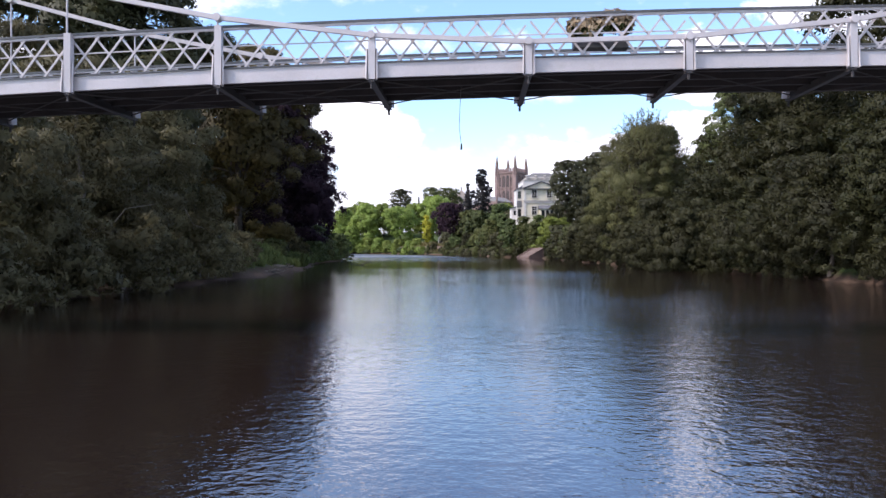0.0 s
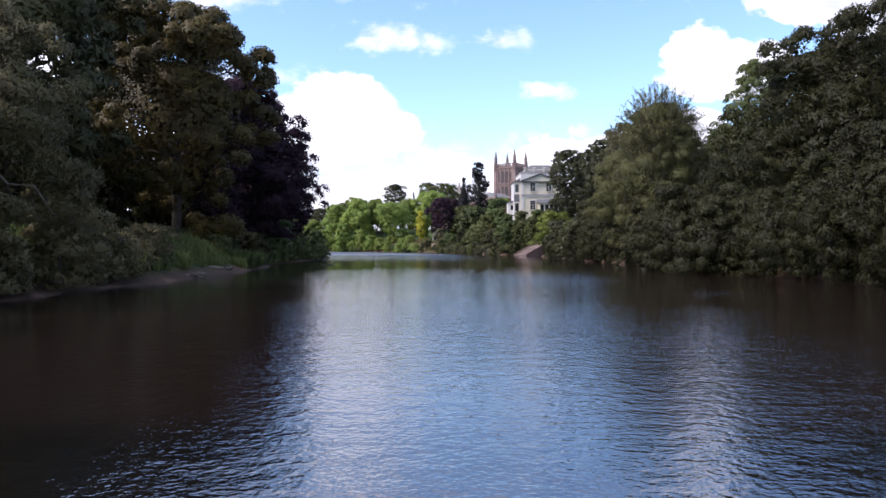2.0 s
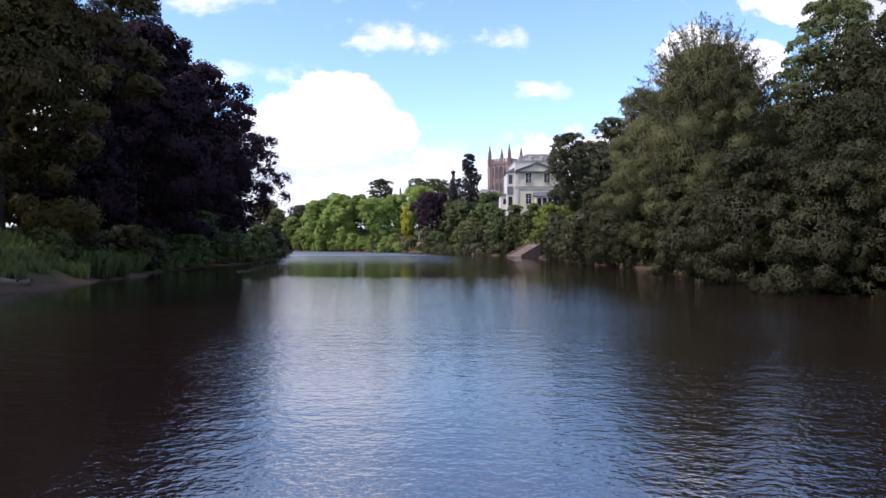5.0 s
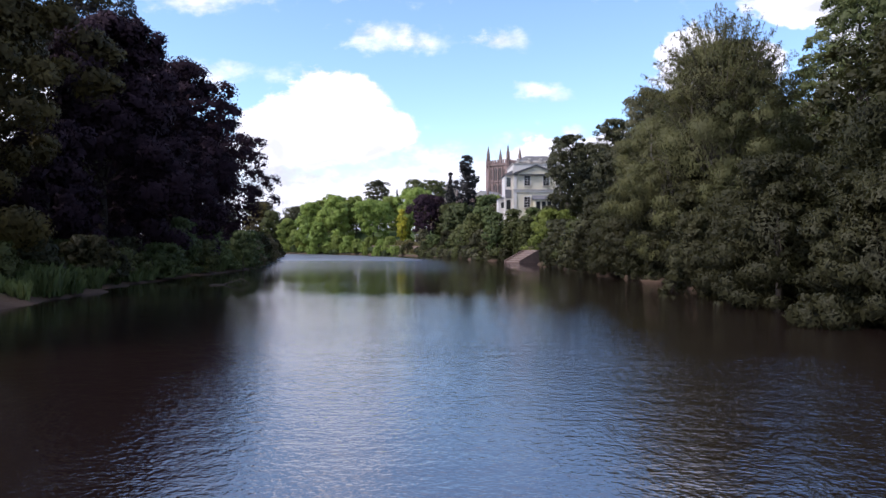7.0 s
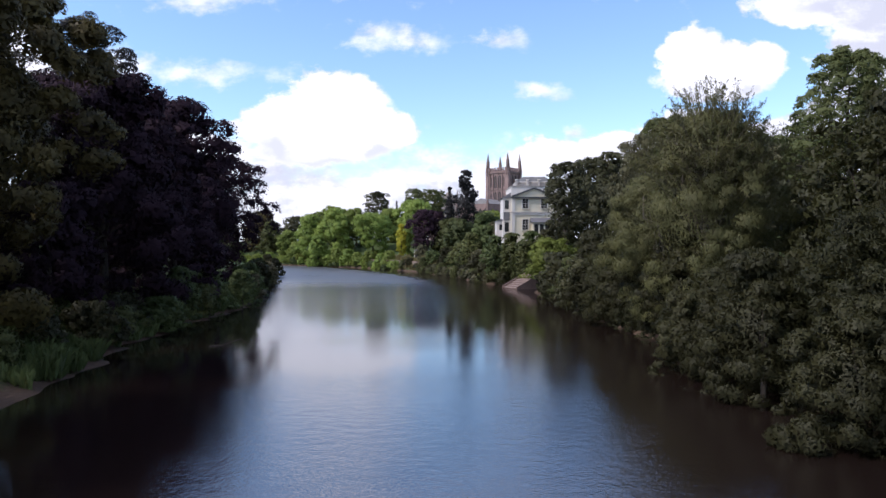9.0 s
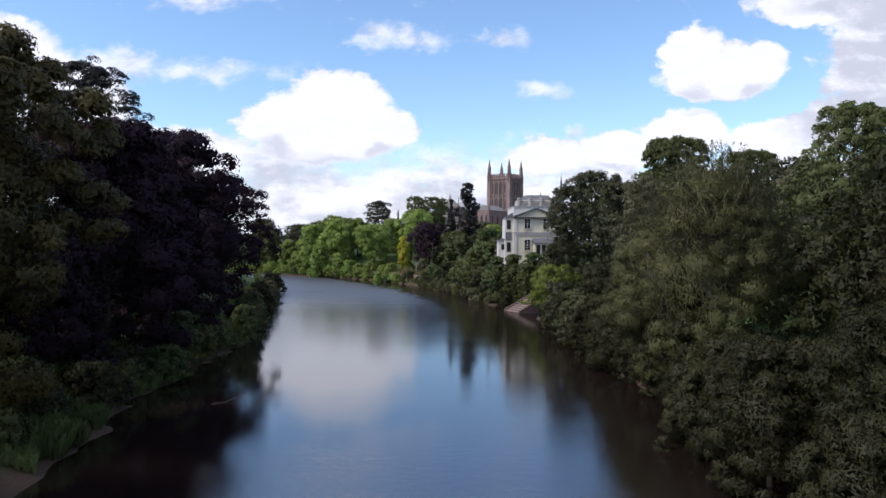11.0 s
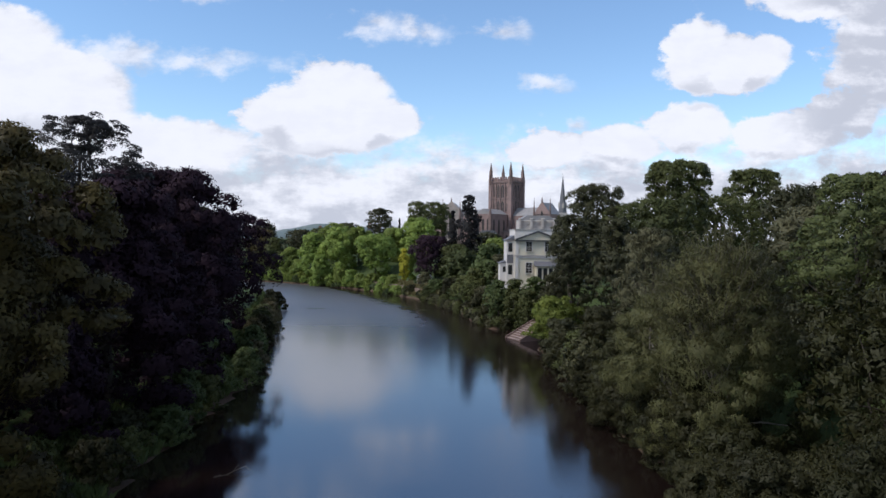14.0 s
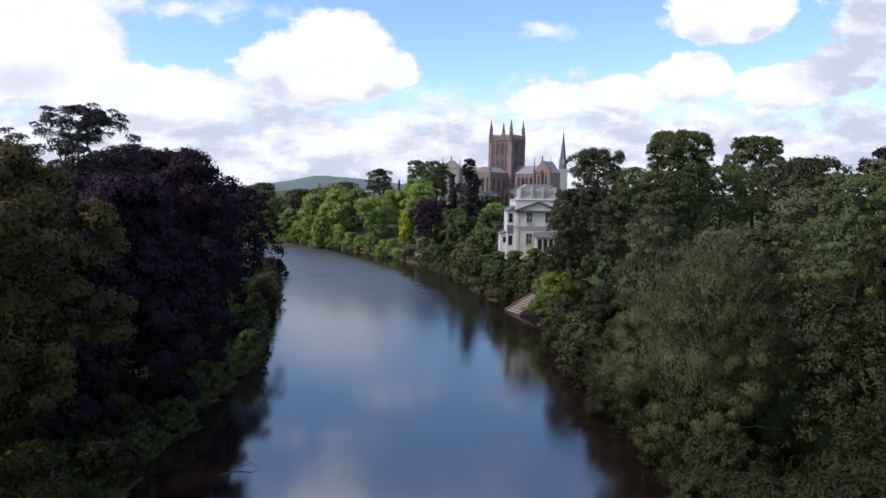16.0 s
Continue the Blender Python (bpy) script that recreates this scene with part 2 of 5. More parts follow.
SLATE = material("slate_roof", (0.10, 0.10, 0.115), (0.14, 0.135, 0.14), 0.8, 0.7, 0.005, 10)
DARK_GAP = material("dark_opening", (0.03, 0.026, 0.026), (0.05, 0.042, 0.04), 1, 0.8)
GLASS = material("window_glass", (0.02, 0.022, 0.025), (0.03, 0.03, 0.03), 1, 0.08)
BRICK = material("red_brick", (0.30, 0.12, 0.08), (0.22, 0.09, 0.065), 2, 0.9, 0.004, 20)
STEP_STONE = material("step_stone", (0.20, 0.13, 0.105), (0.14, 0.095, 0.08), 1.2, 0.9, 0.01, 9, stain=(0.12, 0.10, 0.07))
PALE_STEP = material("pale_worn_stone", (0.34, 0.255, 0.22), (0.27, 0.20, 0.17), 1.5, 0.85, 0.006, 9, stain=(0.28, 0.22, 0.18))
ROPE = material("grey_rope", (0.16, 0.15, 0.14), (0.1, 0.09, 0.08), 8, 0.9)
HILL = material("far_hill", (0.085, 0.115, 0.118), (0.135, 0.165, 0.145), 0.006, 0.95, 0, 0.03, stain=(0.075, 0.10, 0.11))

LEAF_WILLOW = leaf_material("willow_leaf", (0.0912, 0.0906, 0.0331), (0.1852, 0.1825, 0.0754), 0.38)
# sallow: the cloud shadow over the near bank is put into these dark tones
LEAF_SALLOW_SHADED = leaf_material("shaded_sallow_leaf", (0.0229, 0.0219, 0.0073), (0.0562, 0.0542, 0.0183), 0.4)
LEAF_OLIVE_DARK = leaf_material("dark_olive_leaf", (0.0419, 0.0320, 0.0097), (0.1807, 0.1367, 0.0333), 0.2)
# lighter copy of the sallow leaf: the light on lit clumps, as colour
LEAF_SALLOW_LIT = leaf_material("lit_sallow_leaf", (0.0319, 0.0312, 0.0115), (0.0768, 0.0737, 0.0288), 0.4)
# olive: darkened in colour for the same cloud shadow
LEAF_OLIVE_SHADED = leaf_material("shaded_olive_leaf", (0.0246, 0.0251, 0.0081), (0.0651, 0.0645, 0.0213), 0.4)
LEAF_HAZEL = leaf_material("hazel_leaf", (0.0897, 0.1166, 0.0194), (0.2242, 0.2512, 0.0448), 0.3)
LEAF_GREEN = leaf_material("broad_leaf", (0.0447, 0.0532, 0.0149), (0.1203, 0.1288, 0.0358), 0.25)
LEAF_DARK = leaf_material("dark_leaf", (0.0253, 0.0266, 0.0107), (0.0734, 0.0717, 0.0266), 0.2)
# far foliage: stronger sunlight at the bend is put into these two light greens
LEAF_LIME_SUNLIT = leaf_material("sunlit_lime_leaf", (0.1392, 0.1990, 0.0362), (0.3543, 0.4382, 0.1007), 0.3)
LEAF_BRIGHT_SUNLIT = leaf_material("sunlit_bright_leaf", (0.1102, 0.1527, 0.0284), (0.2632, 0.3043, 0.0690), 0.3)
LEAF_YELLOW = leaf_material("golden_leaf", (0.36, 0.34, 0.03), (0.6, 0.55, 0.07), 0.3)
LEAF_COPPER = leaf_material("copper_leaf", (0.0202, 0.0112, 0.0166), (0.0508, 0.0285, 0.0393), 0.1, 0.8, 0.1)
LEAF_PINE = leaf_material("pine_needle", (0.0106, 0.0098, 0.0106), (0.0295, 0.0269, 0.0242), 0.1)
LEAF_GREY = leaf_material("grey_leaf", (0.0562, 0.0540, 0.0258), (0.1404, 0.1313, 0.0630), 0.2)
LEAF_OSIER = leaf_material("osier_leaf", (0.0780, 0.0675, 0.0316), (0.1838, 0.1606, 0.0753), 0.38)
LEAF_MAPLE = leaf_material("maple_leaf", (0.0480, 0.0607, 0.0186), (0.1296, 0.1464, 0.0462), 0.3)
# grass green lightened so that it looks sunlit despite the trees' shade
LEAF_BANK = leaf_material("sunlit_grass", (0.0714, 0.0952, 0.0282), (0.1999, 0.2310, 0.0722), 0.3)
LEAF_REED = leaf_material("bank_herb", (0.0463, 0.0660, 0.0204), (0.1455, 0.1800, 0.0574), 0.3)
LEAF_DRY = leaf_material("dry_grass", (0.13, 0.115, 0.045), (0.33, 0.28, 0.13), 0.3)
PETAL = leaf_material("pale_petal", (0.22, 0.13, 0.06), (0.68, 0.56, 0.38), 0.2)


def ground_material():
    m = bpy.data.materials.new("bank_ground")
    m.use_nodes = True
    t = m.node_tree
    b = t.nodes["Principled BSDF"]
    b.inputs["Roughness"].default_value = 0.95
    b.inputs["Specular IOR Level"].default_value = 0.2
    g = t.nodes.new("ShaderNodeNewGeometry")
    xyz = t.nodes.new("ShaderNodeSeparateXYZ")
    t.links.new(g.outputs["Position"], xyz.inputs[0])
    n, f = t.nodes.new("ShaderNodeTexNoise"), t.nodes.new("ShaderNodeTexNoise")
    n.inputs["Scale"].default_value, n.inputs["Detail"].default_value = 0.12, 6
    f.inputs["Scale"].default_value, f.inputs["Detail"].default_value = 2.5, 5
    for k in (n, f):
        t.links.new(g.outputs["Position"], k.inputs["Vector"])
    grass = t.nodes.new("ShaderNodeMix")
    grass.data_type = "RGBA"
    grass.inputs["A"].default_value, grass.inputs["B"].default_value = (0.030, 0.048, 0.014, 1), (0.065, 0.085, 0.026, 1)
    t.links.new(n.outputs["Fac"], grass.inputs["Factor"])
    mud = t.nodes.new("ShaderNodeMix")
    mud.data_type = "RGBA"
    mud.inputs["A"].default_value, mud.inputs["B"].default_value = (0.050, 0.031, 0.021, 1), (0.110, 0.072, 0.049, 1)
    t.links.new(f.outputs["Fac"], mud.inputs["Factor"])
    h = t.nodes.new("ShaderNodeMath")
    h.operation = "MULTIPLY_ADD"
    h.inputs[1].default_value = 0.9
    t.links.new(f.outputs["Fac"], h.inputs[0])
    t.links.new(xyz.outputs[2], h.inputs[2])
    r = t.nodes.new("ShaderNodeMapRange")
    r.inputs["From Min"].default_value, r.inputs["From Max"].default_value = 0.75, 1.15
    t.links.new(h.outputs[0], r.inputs["Value"])
    mix = t.nodes.new("ShaderNodeMix")
    mix.data_type = "RGBA"
    t.links.new(r.outputs[0], mix.inputs["Factor"])
    t.links.new(mud.outputs["Result"], mix.inputs["A"])
    t.links.new(grass.outputs["Result"], mix.inputs["B"])
    t.links.new(mix.outputs["Result"], b.inputs["Base Color"])
    bn = t.nodes.new("ShaderNodeBump")
    bn.inputs["Strength"].default_value, bn.inputs["Distance"].default_value = 0.7, 0.15
    t.links.new(f.outputs["Fac"], bn.inputs["Height"])
    t.links.new(bn.outputs[0], b.inputs["Normal"])
    return m


def water_material():
    """Brown river water: a dark body, a sharp sky in it, ripples across the stream and calmer and rougher reaches."""
    m = bpy.data.materials.new("river_water")
    m.use_nodes = True
    t = m.node_tree
    b = t.nodes["Principled BSDF"]
    b.inputs["Base Color"].default_value = (0.0125, 0.0075, 0.0063, 1)
    b.inputs["Roughness"].default_value = 0.05
    b.inputs["IOR"].default_value = 3.0
    b.inputs["Specular IOR Level"].default_value = 0.5
    b.inputs["Specular Tint"].default_value = (0.93, 0.95, 1.0, 1)
    g = t.nodes.new("ShaderNodeNewGeometry")

    def ripple(sx, sy, detail, turn=0.0):
        mp = t.nodes.new("ShaderNodeMapping")
        mp.inputs["Scale"].default_value, mp.inputs["Rotation"].default_value = (sx, sy, 1), (0, 0, radians(turn))
        t.links.new(g.outputs["Position"], mp.inputs["Vector"])
        n = t.nodes.new("ShaderNodeTexNoise")
        n.inputs["Scale"].default_value, n.inputs["Detail"].default_value, n.inputs["Roughness"].default_value = 1.0, detail, 0.5
        t.links.new(mp.outputs[0], n.inputs["Vector"])
        return n.outputs["Fac"]

    def mad(a, k, c):
        n = t.nodes.new("ShaderNodeMath")
        n.operation = "MULTIPLY_ADD"
        n.inputs[1].default_value = k
        t.links.new(a, n.inputs[0])
        if isinstance(c, float):
            n.inputs[2].default_value = c
        else:
            t.links.new(c, n.inputs[2])
        return n.outputs[0]

    waves = mad(ripple(5.4, 6.2, 3, 8), 0.42, mad(ripple(1.3, 1.9, 3, -14), 0.55, mad(ripple(12.0, 14.0, 2, 20), 0.22, 0.0)))
    reach = ripple(0.035, 0.05, 3)
    r = t.nodes.new("ShaderNodeMapRange")
    r.inputs["From Min"].default_value, r.inputs["From Max"].default_value = 0.35, 0.65
    r.inputs["To Min"].default_value, r.inputs["To Max"].default_value = 0.35, 1.0
    t.links.new(reach, r.inputs["Value"])
    bn = t.nodes.new("ShaderNodeBump")
    bn.inputs["Distance"].default_value = 0.24
    # the stream runs quicker below and near the bridge than in the reach above
    yy = t.nodes.new("ShaderNodeSeparateXYZ")
    t.links.new(g.outputs["Position"], yy.inputs[0])
    along = t.nodes.new("ShaderNodeMapRange")
    along.inputs["From Min"].default_value, along.inputs["From Max"].default_value = 0, 300
    t.links.new(yy.outputs[1], along.inputs["Value"])

    def graded(stops):
        """A value that changes along the river: (share of the way, value)."""
        n = t.nodes.new("ShaderNodeValToRGB")
        n.color_ramp.interpolation = "EASE"
        for k, (where, much) in enumerate(stops):
            e = n.color_ramp.elements[k] if k < 2 else n.color_ramp.elements.new(where)
            e.position, e.color = where, (much, much, much, 1)
        t.links.new(along.outputs[0], n.inputs["Fac"])
        return n

    pace = graded([(0.0, 0.20), (1.0, 0.25), (0.13, 0.21), (0.165, 0.21), (0.20, 0.18), (0.29, 0.065), (0.35, 0.028), (0.50, 0.035), (0.60, 0.10), (0.68, 0.16)])
    both = t.nodes.new("ShaderNodeMath")
    both.operation = "MULTIPLY"
    t.links.new(r.outputs[0], both.inputs[0])
    t.links.new(pace.outputs[0], both.inputs[1])
    # wind-roughened below the bridge, glassy in the shelter above it
    chop = graded([(0.0, 0.04), (1.0, 0.10), (0.12, 0.04), (0.19, 0.05), (0.35, 0.04), (0.52, 0.05), (0.70, 0.10)])
    shelter = t.nodes.new("ShaderNodeMapRange")      # glassier under the trees of the right bank
    shelter.inputs["From Min"].default_value, shelter.inputs["From Max"].default_value = 3, 13
    shelter.inputs["To Min"].default_value, shelter.inputs["To Max"].default_value = 1.0, 0.28
    t.links.new(yy.outputs[0], shelter.inputs["Value"])
    sheen = t.nodes.new("ShaderNodeMath")
    sheen.operation = "MULTIPLY"
    t.links.new(chop.outputs[0], sheen.inputs[0])
    t.links.new(shelter.outputs[0], sheen.inputs[1])
    # broken water over the shallows of the bend, off the garden bank, whose line curves away upstream
    def step(op, a, k):
        n = t.nodes.new("ShaderNodeMath")
        n.operation = op
        n.inputs[1].default_value = k
        t.links.new(a, n.inputs[0])
        return n.outputs[0]

    turn_away = step("POWER", step("MAXIMUM", step("SUBTRACT", yy.outputs[1], 130.0), 0.0), 2.0)
    off_bank = t.nodes.new("ShaderNodeMapRange")
    off_bank.interpolation_type = "SMOOTHSTEP"
    off_bank.inputs["From Min"].default_value, off_bank.inputs["From Max"].default_value = 18, 10
    t.links.new(mad(ripple(0.08, 0.16, 4), 8.0, mad(turn_away, 0.0018, yy.outputs[0])), off_bank.inputs["Value"])
    upstream = t.nodes.new("ShaderNodeMapRange")
    upstream.interpolation_type = "SMOOTHSTEP"
    upstream.inputs["From Min"].default_value, upstream.inputs["From Max"].default_value = 80, 145
    t.links.new(yy.outputs[1], upstream.inputs["Value"])
    riffle = t.nodes.new("ShaderNodeMath")
    riffle.operation = "MULTIPLY"
    t.links.new(off_bank.outputs[0], riffle.inputs[0])
    t.links.new(upstream.outputs[0], riffle.inputs[1])
    shallows = t.nodes.new("ShaderNodeMapRange")
    shallows.interpolation_type = "SMOOTHSTEP"
    shallows.inputs["From Min"].default_value, shallows.inputs["From Max"].default_value = 150, 225
    shallows.inputs["To Min"].default_value, shallows.inputs["To Max"].default_value = 0.12, 0.32
    t.links.new(yy.outputs[1], shallows.inputs["Value"])
    broken = t.nodes.new("ShaderNodeMath")
    broken.operation = "MULTIPLY_ADD"
    t.links.new(riffle.outputs[0], broken.inputs[0])
    t.links.new(shallows.outputs[0], broken.inputs[1])
    t.links.new(sheen.outputs[0], broken.inputs[2])
    t.links.new(broken.outputs[0], b.inputs["Roughness"])
    lane = t.nodes.new("ShaderNodeMapRange")      # a livelier lane of water under the right bank
    lane.inputs["From Min"].default_value, lane.inputs["From Max"].default_value = 5, 14
    lane.inputs["To Min"].default_value, lane.inputs["To Max"].default_value = 1.0, 1.8
    t.links.new(yy.outputs[0], lane.inputs["Value"])
    all_three = t.nodes.new("ShaderNodeMath")
    all_three.operation = "MULTIPLY"
    t.links.new(both.outputs[0], all_three.inputs[0])
    t.links.new(lane.outputs[0], all_three.inputs[1])
    lee = t.nodes.new("ShaderNodeMapRange")      # quieter in the lee of the left bank
    lee.inputs["From Min"].default_value, lee.inputs["From Max"].default_value = -9, -3
    lee.inputs["To Min"].default_value, lee.inputs["To Max"].default_value = 0.42, 1.0
    t.links.new(yy.outputs[0], lee.inputs["Value"])
    swell = t.nodes.new("ShaderNodeMath")
    swell.operation = "MULTIPLY"
    t.links.new(all_three.outputs[0], swell.inputs[0])
    t.links.new(lee.outputs[0], swell.inputs[1])
    t.links.new(swell.outputs[0], bn.inputs["Strength"])
    t.links.new(waves, bn.inputs["Height"])
    t.links.new(bn.outputs[0], b.inputs["Normal"])
    return m


# ---- building helpers ----


def part(name, bm, mat, parent=None, label=""):
    """Links a bmesh as one mesh object under a thing or a part."""
    me = bpy.data.meshes.new(name)
    bm.to_mesh(me)
    bm.free()
    me.materials.append(mat)
    ob = new(name, me)
    if parent is not None:
        ob.parent = parent
    return tagged(ob, label)


def raw(name, verts, faces, mat, parent=None, smooth=False, normals=None):
    """The same from arrays."""
    me = bpy.data.meshes.new(name)
    v, f = np.asarray(verts, dtype=np.float32), np.asarray(faces, dtype=np.int32)
    me.vertices.add(len(v))
    me.vertices.foreach_set("co", v.ravel())
    k = f.shape[1]
    me.loops.add(f.size)
    me.loops.foreach_set("vertex_index", f.ravel())
    me.polygons.add(len(f))
    me.polygons.foreach_set("loop_start", np.arange(0, f.size, k, dtype=np.int32))
    me.polygons.foreach_set("use_smooth", np.full(len(f), smooth))
    me.update(calc_edges=True)
    me.validate()
    if normals is not None:
        me.polygons.foreach_set("use_smooth", np.full(len(f), True))
        me.normals_split_custom_set_from_vertices(normals.tolist())
    me.materials.append(mat)
    ob = new(name, me)
    if parent is not None:
        ob.parent = parent
    return ob


def thing(name, place, label, category, group="", kind="", turn=0.0):
    ob = new(name)
    ob.matrix_basis = pose(*place, 0, 0, turn)
    return tagged(ob, label, category, group, kind)


def box(bm, x0, x1, y0, y1, z0, z1, bevel=0.0):
    made = bmesh.ops.create_cube(bm, size=1.0, matrix=Matrix.Translation(((x0 + x1) / 2, (y0 + y1) / 2, (z0 + z1) / 2)) @ Matrix.Diagonal((x1 - x0, y1 - y0, z1 - z0, 1)))
    if bevel:
        edges = {e for v in made["verts"] for e in v.link_edges}
        bmesh.ops.bevel(bm, geom=list(edges), offset=bevel, segments=1, affect="EDGES")
    return bm


def boxed(*a, **k):
    return box(bmesh.new(), *a, **k)


def rod(bm, a, b, r, r2=None, n=8):
    """A round bar from a to b."""
    a, b = Vector(a), Vector(b)
    m = Matrix.Translation((a + b) / 2) @ (b - a).to_track_quat("Z", "Y").to_matrix().to_4x4()
    bmesh.ops.create_cone(bm, cap_ends=True, segments=n, radius1=r, radius2=r if r2 is None else r2, depth=(b - a).length, matrix=m)
    return bm


def bar(bm, a, b, w, h):
    """A flat bar from a to b, w across and h high."""
    a, b = Vector(a), Vector(b)
    m = Matrix.Translation((a + b) / 2) @ (b - a).to_track_quat("Y", "Z").to_matrix().to_4x4() @ Matrix.Diagonal((w, (b - a).length, h, 1))
    bmesh.ops.create_cube(bm, size=1.0, matrix=m)
    return bm


def prism(bm, outline, y0, y1):
    """A closed outline in x and z, drawn through from y0 to y1."""
    front, back = [bm.verts.new((x, y0, z)) for x, z in outline], [bm.verts.new((x, y1, z)) for x, z in outline]
    n = len(outline)
    bm.faces.new(front)
    bm.faces.new(back[::-1])
    for i in range(n):
        bm.faces.new((front[i], back[i], back[(i + 1) % n], front[(i + 1) % n]))
    bmesh.ops.recalc_face_normals(bm, faces=bm.faces)
    return bm


# ---- river, banks and ground ----
LEFT_BANK = [(-300, -17), (0, -17), (25, -16), (42, -14.6), (52, -13.8), (62, -14), (72, -14.4), (80, -15.6), (90, -17.4), (103, -18.2), (121, -17.2), (135, -19.5), (150, -22.3), (170, -26.5), (212, -34), (237, -41), (260, -50), (285, -68), (305, -100), (315, -150), (322, -700)]
RIGHT_BANK = [(-300, 27), (0, 27), (45, 26), (70, 25), (90, 24), (113, 23.5), (134, 23), (152, 22.0), (158, 24.2), (166, 26.0), (173, 21.0), (178, 16.5), (190, 14.0), (204, 11.3), (213, 9.2), (222, 6.5), (232, 3.7), (241, 0.8), (256, -6.5), (267, -12.5), (280, -22), (301, -42), (325, -75), (345, -120), (365, -200), (375, -700)]
river = np.array([(x, y) for y, x in LEFT_BANK] + [(x, y) for y, x in reversed(RIGHT_BANK)], dtype=float)


def river_distance(x, y):
    """Metres from the water's edge: plus on land, minus in the river; and which bank is nearest (1: right)."""
    x, y = np.atleast_1d(np.asarray(x, float)), np.atleast_1d(np.asarray(y, float))
    best, side, inside = np.full(x.shape, 1e9), np.zeros(x.shape), np.zeros(x.shape, bool)
    n = len(river)
    for i in range(n):
        (ax, ay), (bx, by) = river[i], river[(i + 1) % n]
        ex, ey = bx - ax, by - ay
        u = np.clip(((x - ax) * ex + (y - ay) * ey) / (ex * ex + ey * ey), 0, 1)
        d = np.hypot(x - ax - u * ex, y - ay - u * ey)
        near = d < best
        best, side = np.where(near, d, best), np.where(near, float(i >= len(LEFT_BANK)), side)
        cross = (ay > y) != (by > y)
        inside ^= cross & (x < (bx - ax) * (y - ay) / (by - ay + 1e-12) + ax)
    return np.where(inside, -best, best), side


def height(x, y):
    d, side = river_distance(x, y)
    xx, yy = np.atleast_1d(np.asarray(x, float)), np.atleast_1d(np.asarray(y, float))
    d = d + 0.7 * np.sin(yy * 0.83 + xx * 0.31) * np.sin(yy * 0.37 - xx * 0.12) + 0.35 * np.sin(yy * 2.1 + xx)
    rise_left = np.interp(d, [-8, -1.5, 0, 2.2, 3.8, 8, 30, 400], [-1.6, -0.6, 0.0, 0.36, 1.4, 2.4, 2.9, 3.5])
    rise_right = np.interp(d, [-8, -1.5, 0, 0.4, 1.2, 3, 8, 20, 60, 400], [-1.6, -0.7, 0.0, 0.7, 1.4, 2.4, 4.0, 8.6, 10.0, 11.0])
    x, y = np.atleast_1d(np.asarray(x, float)), np.atleast_1d(np.asarray(y, float))
    wave = 0.22 * np.sin(x * 0.35 + y * 0.21) * np.sin(y * 0.27 - x * 0.13) + 0.10 * np.sin(x * 0.9 - y * 0.7) * np.sin(y * 1.1)
    terrace = 3.2 * np.clip((d - 0.8) / 1.0, 0, 1) * np.clip((y - 236) / 5, 0, 1) * np.clip((276 - y) / 5, 0, 1)
    rise_right = np.where(terrace > 0.05, np.maximum(rise_right, terrace), rise_right)
    return np.where(side > 0.5, rise_right, rise_left) + wave * np.clip(d / 2 + 0.3, 0, 1)


def ground_at(x, y):
    return float(height(x, y)[0])


def build_ground():
    xs = np.unique(np.concatenate([np.linspace(-4800, -200, 16), np.linspace(-200, -60, 36), np.linspace(-60, 60, 91), np.linspace(60, 200, 36), np.linspace(200, 4800, 16)]))
    ys = np.unique(np.concatenate([np.linspace(-1500, -60, 12), np.linspace(-60, 340, 180), np.linspace(340, 520, 40), np.linspace(520, 4900, 16)]))
    gx, gy = np.meshgrid(xs, ys)
    z = height(gx.ravel(), gy.ravel())
    verts = np.c_[gx.ravel(), gy.ravel(), z]
    nx, ny = len(xs), len(ys)
    i, j = np.meshgrid(np.arange(nx - 1), np.arange(ny - 1))
    a = (j * nx + i).ravel()
    faces = np.c_[a, a + 1, a + nx + 1, a + nx]
    return tagged(raw("ground", verts, faces, ground_material(), smooth=True), "grassy river banks with muddy brown edges", "ground", kind="structure")


build_ground()
water = bmesh.new()
bmesh.ops.create_grid(water, x_segments=1, y_segments=1, size=0.5, matrix=Matrix.Translation((-200, 90, 0)) @ Matrix.Diagonal((1000, 760, 1, 1)))
tagged(part("water", water, water_material()), "brown rippled river water reflecting cloud and blue sky", "water", kind="structure")

# far hill
hx = np.linspace(-1500, 700, 90)
rim = np.interp(hx, [-1500, -1100, -921, -810, -760, -678, -612, -554, -467, -369, -309, -150, 0, 700], [20, 22, 25, 35, 43, 59, 73, 78, 75, 66, 59, 42, 33, 26]) + 1.4 * np.sin(hx * 0.031) + 1.0 * np.sin(hx * 0.083)
rows = [(3000, np.full(90, 2.0)), (3150, rim * 0.6), (3300, rim), (3700, rim * 0.8)]
hv = np.concatenate([np.c_[hx, np.full(90, yy), zz] for yy, zz in rows])
hf = [(r * 90 + c, r * 90 + c + 1, r * 90 + 91 + c, r * 90 + 90 + c) for r in range(3) for c in range(89)]
tagged(raw("backdrop", hv, hf, HILL, smooth=True), "distant wooded blue-green hill", "hill", kind="structure")

# ---- trees ----


